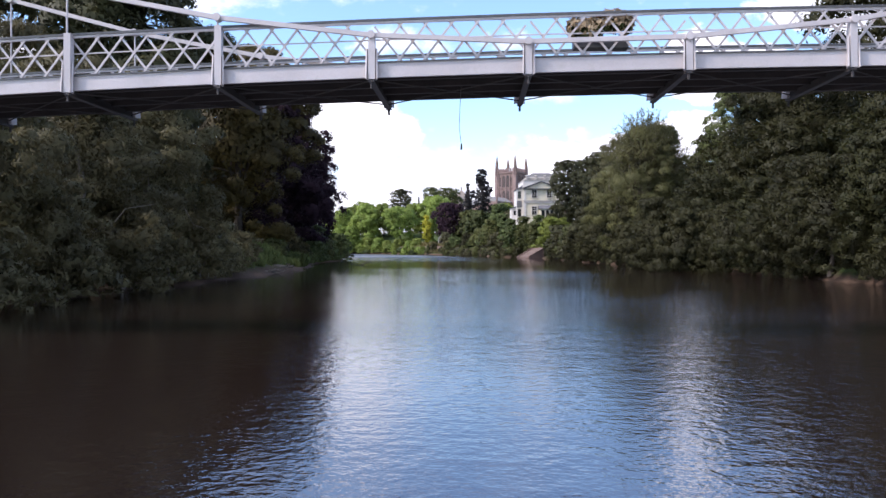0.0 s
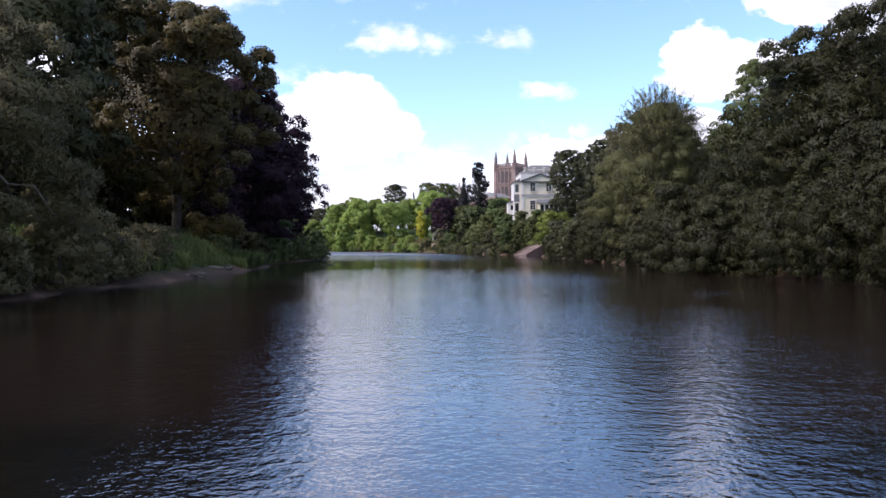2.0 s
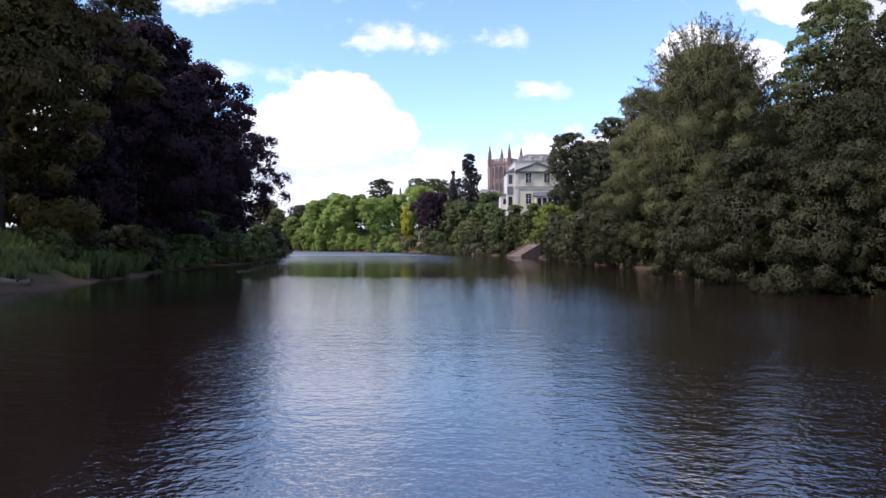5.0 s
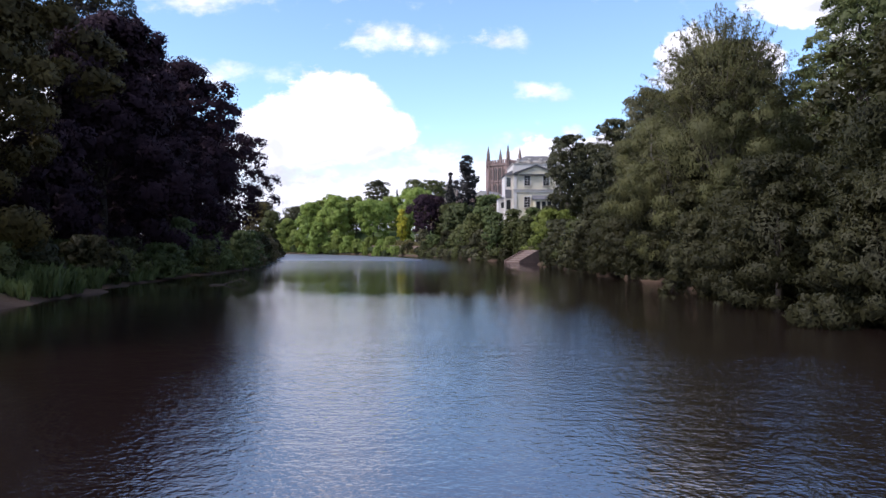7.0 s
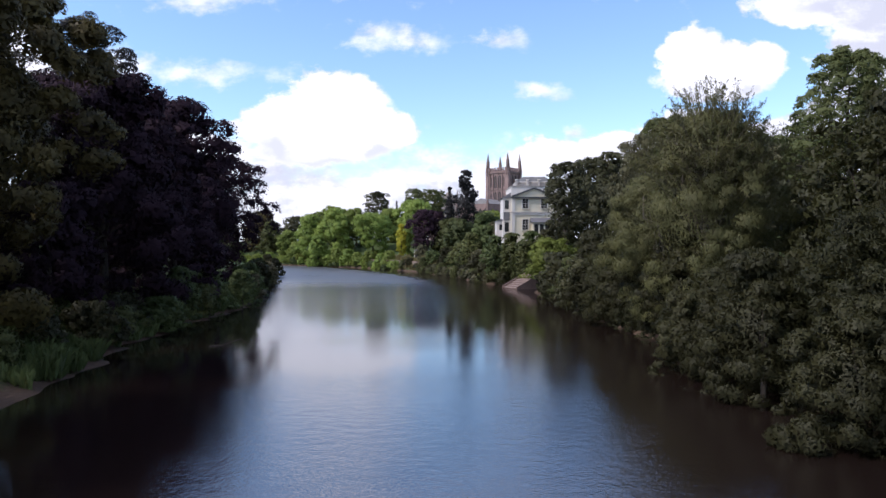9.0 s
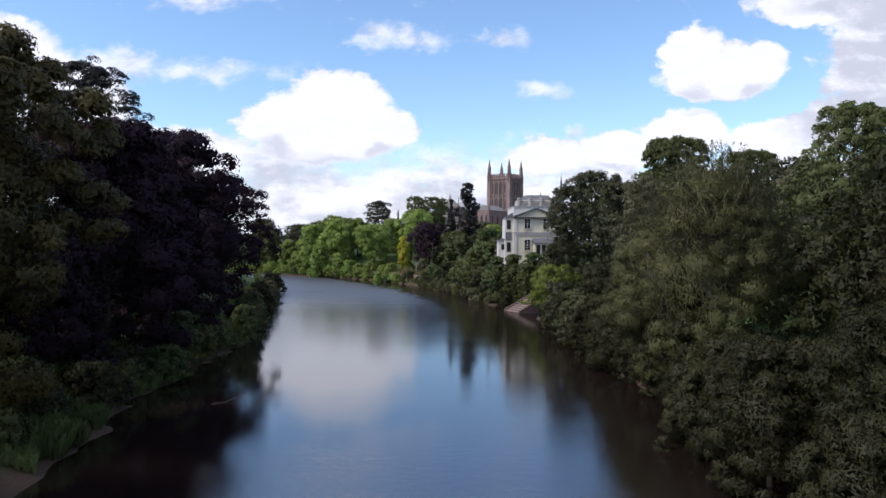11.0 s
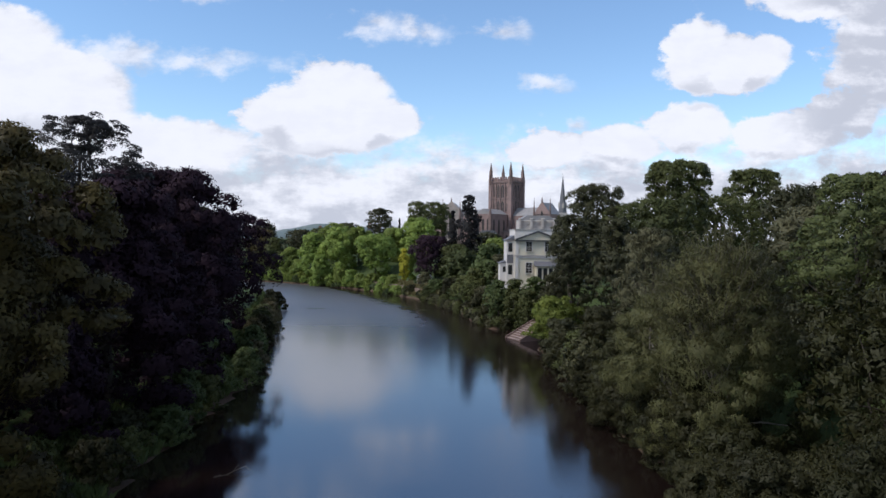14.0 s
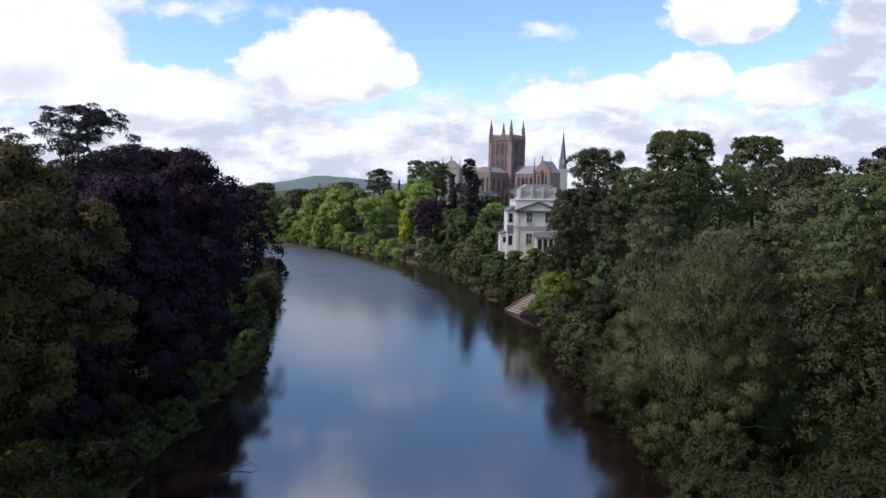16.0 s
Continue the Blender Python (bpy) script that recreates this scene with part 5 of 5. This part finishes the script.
def church_spire():
    c = thing("church_spire", (111, 640, 9.0), "slender grey stone church spire behind the trees", "church")
    part("tower", boxed(-3.6, 3.6, -3.6, 3.6, 0, 32), STONE_PALE, c)
    bm = bmesh.new()
    bmesh.ops.create_cone(bm, cap_ends=True, segments=8, radius1=3.7, radius2=0.12, depth=32, matrix=Matrix.Translation((0, 0, 48)))
    part("spire", bm, SLATE, c)
    for a in range(4):
        bm = prism(bmesh.new(), [(-0.9, 36), (0.9, 36), (0.9, 39), (0, 41), (-0.9, 39)], -3.6, -2.0)
        bm.transform(Matrix.Rotation(a * math.pi / 2, 4, "Z"))
        part("dormer", bm, STONE_PALE, c)
    part("finial", rod(bmesh.new(), (0, 0, 63.8), (0, 0, 65.6), 0.09), IRON, c)
    return c


church_spire()

# ---- landing steps and river walls ----


def landing():
    s = thing("landing_steps", (21.6, 164.4, 0), "stepped pink stone landing slope at the water's edge", "steps", turn=24)
    part("base", prism(bmesh.new(), [(-2.6, -2.2), (3.4, -2.2), (3.4, 2.9), (2.9, 2.9), (-2.6, 0.05)], -1.9, 2.9), STEP_STONE, s)
    for k in range(9):
        x = -2.7 + k * 0.62
        step = part("step", boxed(x + 0.12, x + 0.75, -1.8, 2.8, 0.05 + k * 0.31 - 0.3, 0.18 + k * 0.31, bevel=0.02), STEP_STONE, s)
        part("nosing", boxed(x, x + 0.34, -1.85, 2.85, 0.184 + k * 0.31, 0.28 + k * 0.31, bevel=0.02), PALE_STEP, step, "worn pale nosing")
    for y in (-2.15, 2.95):
        part("cheek_wall", prism(bmesh.new(), [(-2.8, -2.2), (3.5, -2.2), (3.5, 3.2), (2.9, 3.2), (-2.8, 0.4)], y, y + 0.25), STEP_STONE, s)
    return s


landing()


def river_wall(y0, y1, top, off):
    n = max(2, int((y1 - y0) / 7))
    ys = np.linspace(y0, y1, n + 1)
    w = thing("garden_wall", (0, 0, 0), "pink stone retaining wall with ivy along the garden bank", "wall", "garden walls by the river")
    for a, b in zip(ys[:-1], ys[1:]):
        xa, xb = (float(np.interp(q, [k[0] for k in RIGHT_BANK], [k[1] for k in RIGHT_BANK])) + off for q in (a, b))
        tall = top * (0.92 + 0.12 * math.sin(a * 1.7))
        length = part("wall_length", bar(bmesh.new(), (xa, a, tall / 2 - 0.4), (xb, b - 0.02, tall / 2 - 0.4), 0.6, tall + 0.8), WALL_STONE, w)
        part("coping", bar(bmesh.new(), (xa, a, tall + 0.06), (xb, b - 0.02, tall + 0.06), 0.75, 0.12), STEP_STONE, length)
    return w


river_wall(208, 238, 1.5, 0.5)
river_wall(238.2, 274, 3.0, 0.9)

# ---- far buildings ----


def far_house(x, y, w, d, eaves, ridge, wall, label, chimneys=1, z=None):
    g = ground_at(x, y) if z is None else z
    h = thing("far_house", (x, y, g), label, "house", "houses beyond the gardens")
    body = part("wall", boxed(-w / 2, w / 2, 0, d, 0, eaves), wall, h)
    part("roof", prism(bmesh.new(), [(-w / 2 - 0.3, eaves), (w / 2 + 0.3, eaves), (w / 2 - 1.2, ridge), (-w / 2 + 1.2, ridge)], -0.3, d + 0.3), SLATE, h)
    for k in range(int(w // 3)):
        for zz in (1.2, 4.2):
            if zz + 1.6 < eaves:
                part("window", boxed(-w / 2 + 1.3 + k * 3, -w / 2 + 2.4 + k * 3, -0.05, 0.1, zz, zz + 1.5), GLASS, body)
    for k in range(chimneys):
        cx = -w / 2 + 1.5 + k * (w - 3) / max(1, chimneys - 1)
        part("chimney", boxed(cx - 0.6, cx + 0.6, d / 2 - 0.6, d / 2 + 0.6, ridge - 1.0, ridge + 2.6), BRICK, h)
    return h


far_house(-62, 455, 14, 9, 9.5, 12.0, BRICK, "red brick house with two chimneys behind the trees", 2)
far_house(-36, 470, 10, 8, 11, 14.0, STUCCO_WHITE, "pale rendered house among the trees", 2)
far_house(-118, 330, 16, 9, 12, 15, STUCCO_WHITE, "low white house with a dark roof beyond the park", 0)
far_house(25.3, 326, 7, 5, 10.6, 11.6, STUCCO_WHITE, "long white garden building below the cathedral", 0)


def pavilion(x, y):
    """Open-fronted white garden pavilion: posts under arches, a low hipped roof."""
    p = thing("garden_pavilion", (x, y, ground_at(x, y)), "open white garden pavilion with arched bays", "pavilion")
    # back wall in near black: the shade inside the open bays, put in as colour
    part("back_wall", boxed(-2.3, 2.3, 1.6, 1.8, 0, 2.7), DARK_GAP, p)
    for k in range(4):
        part("post", boxed(-2.3 + k * 1.45, -2.05 + k * 1.45, -0.12, 0.12, 0, 2.5, bevel=0.02), STUCCO_WHITE, p)
    for k in range(3):
        a0 = -2.05 + k * 1.45
        arch = [(a0 + 0.6 + 0.6 * math.cos(q), 2.0 + 0.5 * math.sin(q)) for q in np.linspace(math.pi, 0, 9)]
        part("arch", prism(bmesh.new(), [(a0, 2.75)] + arch + [(a0 + 1.2, 2.75)], -0.1, 0.1), STUCCO_WHITE, p)
    part("roof", prism(bmesh.new(), [(-2.6, 2.76), (2.6, 2.76), (1.7, 3.35), (-1.7, 3.35)], -0.4, 2.0), LEAD, p)
    return p


pavilion(0.6, 254.5)

# ---- footbridge ----
SPAN, SKEW = 3.388, -0.163
FIRST, LAST = -4, 11


def deck(i):
    return Vector((-8.323 + SPAN * i, 15.508 + SKEW * i, 5.98 - 0.0125 * (i - 5.3) ** 2))


def chain_height(i):
    return deck(i).z + 0.61 + 0.135 * (i - 3.45) ** 2


def footbridge():
    b = thing("footbridge", (0, 0, 0), "white iron suspension footbridge with lattice railings over the river", "bridge")
    out = Vector((0.048, 0.9988, 0))
    WIDE = 2.8
    for side in (0, 1):
        shift = out * WIDE * side
        outer = out * (-0.13 if side == 0 else 0.13)
        for i in range(FIRST, LAST):
            a, c = deck(i) + shift, deck(i + 1) + shift
            part("fascia", bar(bmesh.new(), a + Vector((0.06, 0, 0.155 + 0.05 * side)), c + Vector((-0.06, 0, 0.155 + 0.05 * side)), 0.06, 0.31 - 0.10 * side), WHITE_PAINT, b)
            part("fascia_edge", bar(bmesh.new(), a + Vector((0, 0, 0.325)) , c + Vector((0, 0, 0.325)), 0.12, 0.03), RAIL_DARK, b)
            part("handrail", bar(bmesh.new(), a + Vector((0, 0, 1.25)), c + Vector((0, 0, 1.25)), 0.09, 0.05), RAIL_DARK, b, "dark painted handrail")
            part("top_rail", bar(bmesh.new(), a + Vector((0, 0, 1.20)), c + Vector((0, 0, 1.20)), 0.05, 0.05), WHITE_PAINT, b)
            part("mid_rail", bar(bmesh.new(), a + Vector((0, 0, 0.82)), c + Vector((0, 0, 0.82)), 0.02, 0.025), WHITE_PAINT, b)
            # lattice: crossing flat bars clipped to the panel
            lat = bmesh.new()
            z0, z1, pitch, run = 0.34, 1.18, 0.56, 0.66
            for direction, lay in ((1, -0.012), (-1, 0.012)):
                for k in range(-2, 8):
                    x0 = k * pitch if direction == 1 else k * pitch + run
                    p, q = (x0, z0), (x0 + direction * run, z1)
                    lo, hi = 0.05, SPAN - 0.05
                    ends = sorted(((lo - p[0]) / (q[0] - p[0]), (hi - p[0]) / (q[0] - p[0])))
                    f0, f1 = max(0, ends[0]), min(1, ends[1])
                    if f1 - f0 < 0.08:
                        continue
                    e = (c - a) / SPAN
                    A = a + e * (p[0] + (q[0] - p[0]) * f0) + Vector((0, 0, z0 + (z1 - z0) * f0)) + out * lay
                    C = a + e * (p[0] + (q[0] - p[0]) * f1) + Vector((0, 0, z0 + (z1 - z0) * f1)) + out * lay
                    bar(lat, A, C, 0.02, 0.045)
            part("lattice", lat, WHITE_PAINT, b)
            # eye-bar chain
            ja, jc = deck(i) + shift + outer, deck(i + 1) + shift + outer
            ja.z, jc.z = chain_height(i), chain_height(i + 1)
            part("chain_link", bar(bmesh.new(), ja, jc, 0.07, 0.10), WHITE_PAINT, b)
        for i in range(FIRST, LAST + 1):
            p = deck(i) + shift
            j = p + outer
            top = min(1.25, chain_height(i) - p.z)
            po = bmesh.new()
            y = -1 if side == 0 else 1
            box(po, p.x - 0.075, p.x + 0.075, p.y + min(0, 0.15 * y), p.y + max(0, 0.15 * y), p.z - 0.06, p.z + top)
            po = part("post", po, WHITE_PAINT, b)
            for e in (-1, 1):
                part("flange", bar(bmesh.new(), (p.x + e * 0.10, p.y + 0.10 * y, p.z - 0.06), (p.x + e * 0.085, p.y + 0.06 * y, p.z + 0.60), 0.03, 0.16), WHITE_PAINT, po)
            zc = chain_height(i)
            if zc > p.z + 1.3:
                part("hanger_rod", rod(bmesh.new(), (j.x, j.y, p.z + 1.2), (j.x, j.y, zc), 0.022), WHITE_PAINT, b)
            pin = bmesh.new()
            rod(pin, Vector((j.x, j.y, zc)) - out * 0.09, Vector((j.x, j.y, zc)) + out * 0.09, 0.085, n=12)
            part("chain_pin", pin, WHITE_PAINT, b)
    # underside: cross beams, stringers, planks, bracing
    for i in range(FIRST, LAST + 1):
        p = deck(i)
        bm = bar(bmesh.new(), p + Vector((0, 0, -0.10)) - out * 0.15, p + Vector((0, 0, -0.10)) + out * (WIDE + 0.15), 0.13, 0.04)
        bar(bm, p + Vector((0, 0, -0.02)) - out * 0.12, p + Vector((0, 0, -0.02)) + out * (WIDE + 0.12), 0.03, 0.18)
        part("cross_beam", bm, IRON, b)
        for s in (-0.1, WIDE + 0.1):
            e = p + out * s
            part("beam_bolt", rod(bmesh.new(), (e.x, e.y, p.z - 0.26), (e.x, e.y, p.z - 0.08), 0.03), IRON, b)
    for i in range(FIRST, LAST):
        a, c = deck(i), deck(i + 1)
        for s in (0.35, 1.05, 1.75, 2.45):
            part("stringer", bar(bmesh.new(), a + out * s + Vector((0, 0, 0.10)), c + out * s + Vector((0, 0, 0.10)), 0.10, 0.16), TIMBER, b)
        for s0, s1 in ((0.1, 2.7), (2.7, 0.1)):
            part("brace", rod(bmesh.new(), a + out * s0 + Vector((0, 0, -0.03)), c + out * s1 + Vector((0, 0, -0.03)), 0.016, n=6), IRON, b)
        for k in range(14):
            f = (k + 0.5) / 14
            p = a.lerp(c, f) + Vector((0, 0, 0.21))
            part("deck_plank", bar(bmesh.new(), p + out * 0.05, p + out * (WIDE - 0.05), 0.228, 0.05), TIMBER, b)
    # end piers and pylons on the banks
    for i in (FIRST, LAST):
        p = deck(i)
        for s in (-0.13, WIDE + 0.13):
            e = p + out * s
            part("pylon", boxed(e.x - 0.3, e.x + 0.3, e.y - 0.3, e.y + 0.3, p.z, chain_height(i) + 0.4, bevel=0.05), WHITE_PAINT, b)
        m = p + out * WIDE / 2
        part("abutment", boxed(m.x - 1.2, m.x + 1.2, m.y - 2.4, m.y + 2.4, -1.0, p.z - 0.1), WALL_STONE, b)
    return b


footbridge()


def flower_trough():
    p = deck(3.47)
    t = thing("flower_trough", (p.x, p.y + 0.20, p.z + 0.66), "trough of pale cream and russet flowers hung on the bridge railing", "planter")
    part("trough", boxed(-0.6, 0.6, -0.12, 0.12, -0.16, 0.08, bevel=0.03), RAIL_DARK, t)
    rng = np.random.default_rng(900)
    cs = [(x, 0, 0.25 + 0.1 * math.sin(x * 5)) for x in np.linspace(-0.5, 0.5, 7)]
    v, f, _ = leaves(rng, cs, [(0.2, 0.18, 0.2)] * 7, 900, 0.10, np.array([0, 0, 0.1]), slim=0.6)
    raw("foliage", v, f, LEAF_GREEN, t)
    v, f, _ = leaves(rng, np.array(cs) + (0, -0.03, 0.10), [(0.24, 0.2, 0.26)] * 7, 1100, 0.10, np.array([0, 0, 0.1]), slim=0.9, fill=0)
    raw("blossom", v, f, PETAL, t)
    return t


flower_trough()


def rope():
    r = thing("hanging_rope", (0.40, 16.3, 4.45), "thin grey rope hanging from the bridge deck", "rope")
    bm = bmesh.new()
    pts = [(0.03, 0.1, 1.5), (0.0, 0.05, 1.0), (-0.02, 0, 0.5), (0.03, 0, 0.1)]
    for a, c in zip(pts, pts[1:]):
        rod(bm, a, c, 0.006, n=6)
    part("cord", bm, ROPE, r)
    part("knot", rod(bmesh.new(), (0.03, 0, -0.02), (0.035, 0, 0.12), 0.026, 0.02), ROPE, r)
    return r


rope()

# ---- bank herbs ----


def herbs(name, bank, side, y0, y1, reach, count, tall, leaf, seed, label):
    rng = np.random.default_rng(seed)
    y = rng.uniform(y0, y1, count)
    x = np.interp(y, [b[0] for b in bank], [b[1] for b in bank]) + side * rng.uniform(0.0, 1, count) ** 1.2 * reach
    z = height(x, y)
    keep = z > np.where((side < 0) & (y < 74), 0.45, 0.12)
    x, y, z = x[keep], y[keep], z[keep]
    n = len(x)
    tuft = 0.5 + 0.5 * np.sin(x * 0.8 + 2 * np.sin(y * 0.31)) * np.sin(y * 0.55 + np.sin(x * 0.4))
    s = tall * rng.uniform(0.4, 1.0, n) * (0.45 + 0.75 * tuft)
    a = rng.uniform(0, 2 * np.pi, n)
    w = s * 0.16
    lean_x, lean_y = rng.normal(scale=0.25, size=n) * s, rng.normal(scale=0.25, size=n) * s
    v = np.empty((n, 4, 3))
    v[:, 0] = np.c_[x, y, z - 0.05]
    v[:, 1] = np.c_[x + w * np.cos(a) + lean_x * 0.4, y + w * np.sin(a) + lean_y * 0.4, z + s * 0.55]
    v[:, 2] = np.c_[x + lean_x, y + lean_y, z + s]
    v[:, 3] = np.c_[x - w * np.cos(a) + lean_x * 0.4, y - w * np.sin(a) + lean_y * 0.4, z + s * 0.5]
    return tagged(raw(name, v.reshape(-1, 3), np.arange(n * 4).reshape(-1, 4), leaf), label, "plants", kind="stuff")


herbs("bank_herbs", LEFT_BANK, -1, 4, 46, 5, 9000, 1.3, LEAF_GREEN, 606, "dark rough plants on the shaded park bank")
# this stretch looks sunlit through its lighter leaf colour
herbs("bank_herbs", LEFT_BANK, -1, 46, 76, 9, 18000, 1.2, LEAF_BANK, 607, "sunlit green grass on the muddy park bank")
herbs("bank_herbs", LEFT_BANK, -1, 76, 100, 9, 14000, 1.4, LEAF_REED, 601, "tall green nettles and grass on the muddy park bank")
herbs("bank_herbs", LEFT_BANK, -1, 100, 240, 6, 16000, 1.8, LEAF_REED, 602, "rough green plants along the park bank")
herbs("bank_herbs", RIGHT_BANK, 1, 30, 165, 6, 15000, 2.0, LEAF_SALLOW_SHADED, 603, "rough green plants below the bank shrubs")
herbs("bank_herbs", RIGHT_BANK, 1, 172, 208, 5, 5000, 1.6, LEAF_SALLOW_SHADED, 605, "rough green plants on the garden bank")
herbs("bank_herbs", RIGHT_BANK, 1, 268, 340, 5, 9000, 2.2, LEAF_BRIGHT_SUNLIT, 604, "bright green waterside plants on the garden bank")


herbs("bank_herbs", RIGHT_BANK, 1, 236, 276, 3.4, 8000, 1.7, LEAF_DRY, 608, "dry straw-coloured grass hanging over the garden wall")


def water_weed(seed, patches):
    """Flat mats of dark weed breaking the surface over the shallows."""
    rng = np.random.default_rng(seed)
    v = []
    for x, y, rx, ry in patches:
        n = int(26 * rx * ry)
        a, q = rng.uniform(0, 2 * np.pi, n), np.sqrt(rng.uniform(0, 1, n))
        px, py = x + rx * q * np.cos(a), y + ry * q * np.sin(a)
        w, turn = rng.uniform(0.12, 0.3, n), rng.uniform(0, 2 * np.pi, n)
        for k in range(n):
            c, d = math.cos(turn[k]) * w[k], math.sin(turn[k]) * w[k]
            v += [(px[k] - c, py[k] - d, 0.015), (px[k] + d * 0.4, py[k] - c * 0.4, 0.04), (px[k] + c, py[k] + d, 0.02 + 0.1 * w[k]), (px[k] - d * 0.4, py[k] + c * 0.4, 0.03)]
    return tagged(raw("water_weed", v, np.arange(len(v)).reshape(-1, 4), LEAF_REED), "dark green water weed breaking the river surface", "plants", kind="stuff")


water_weed(609, [(-8.0, 229, 4.5, 2.2), (-3.5, 222, 2.2, 1.4), (-13.0, 238, 3.0, 1.6), (-26.0, 215, 2.6, 1.5), (1.5, 214, 1.6, 1.0)])


# ---- driftwood on the muddy shelf ----
def driftwood(x, y, turn, pieces, length, seed, label):
    rng = np.random.default_rng(seed)
    root = thing("driftwood", (x, y, max(0.06, ground_at(x, y))), label, "driftwood", turn=turn)
    for _ in range(pieces):
        a = rng.uniform(-0.5, 0.5)
        h = length * rng.uniform(0.35, 0.6)
        p = np.array((rng.uniform(-0.5, 0.5), rng.uniform(-0.35, 0.35), rng.uniform(0.02, 0.14)))
        d = np.array((math.cos(a), math.sin(a), rng.uniform(-0.05, 0.28)))
        limb("branch", p - d * h * 0.8, p + d * h, rng.uniform(0.05, 0.1), 0.02, rng, PALE_BARK, root, 0.2)
    return root


driftwood(-14.6, 59.6, 0.3, 9, 1.7, 910, "heap of bleached branches washed onto the mud")
log = thing("log", (-15.4, 67.0, max(0.08, ground_at(-15.4, 67.0))), "weathered log lying on the muddy shore", "log", turn=0.2)
limb("log_trunk", (-0.95, 0, 0.08), (0.95, 0.1, 0.14), 0.2, 0.14, np.random.default_rng(911), PALE_BARK, log, 0.08, 9)
limb("branch_stub", (0.3, 0, 0.15), (0.7, -0.25, 0.42), 0.07, 0.04, np.random.default_rng(912), PALE_BARK, log, 0.1)
snag = thing("sunken_branch", (-9.6, 91.9, 0.0), "bare half-sunken branch breaking the river surface", "branch")
limb("bough", (-2.2, -1.6, -0.15), (0.1, 0.2, 0.42), 0.07, 0.03, np.random.default_rng(913), BARK, snag, 0.1)
limb("twig", (0.1, 0.2, 0.42), (0.8, -0.2, 0.05), 0.03, 0.012, np.random.default_rng(914), BARK, snag, 0.1)
limb("twig", (-0.7, -0.5, 0.2), (-0.3, -0.1, 0.7), 0.025, 0.01, np.random.default_rng(915), BARK, snag, 0.1)
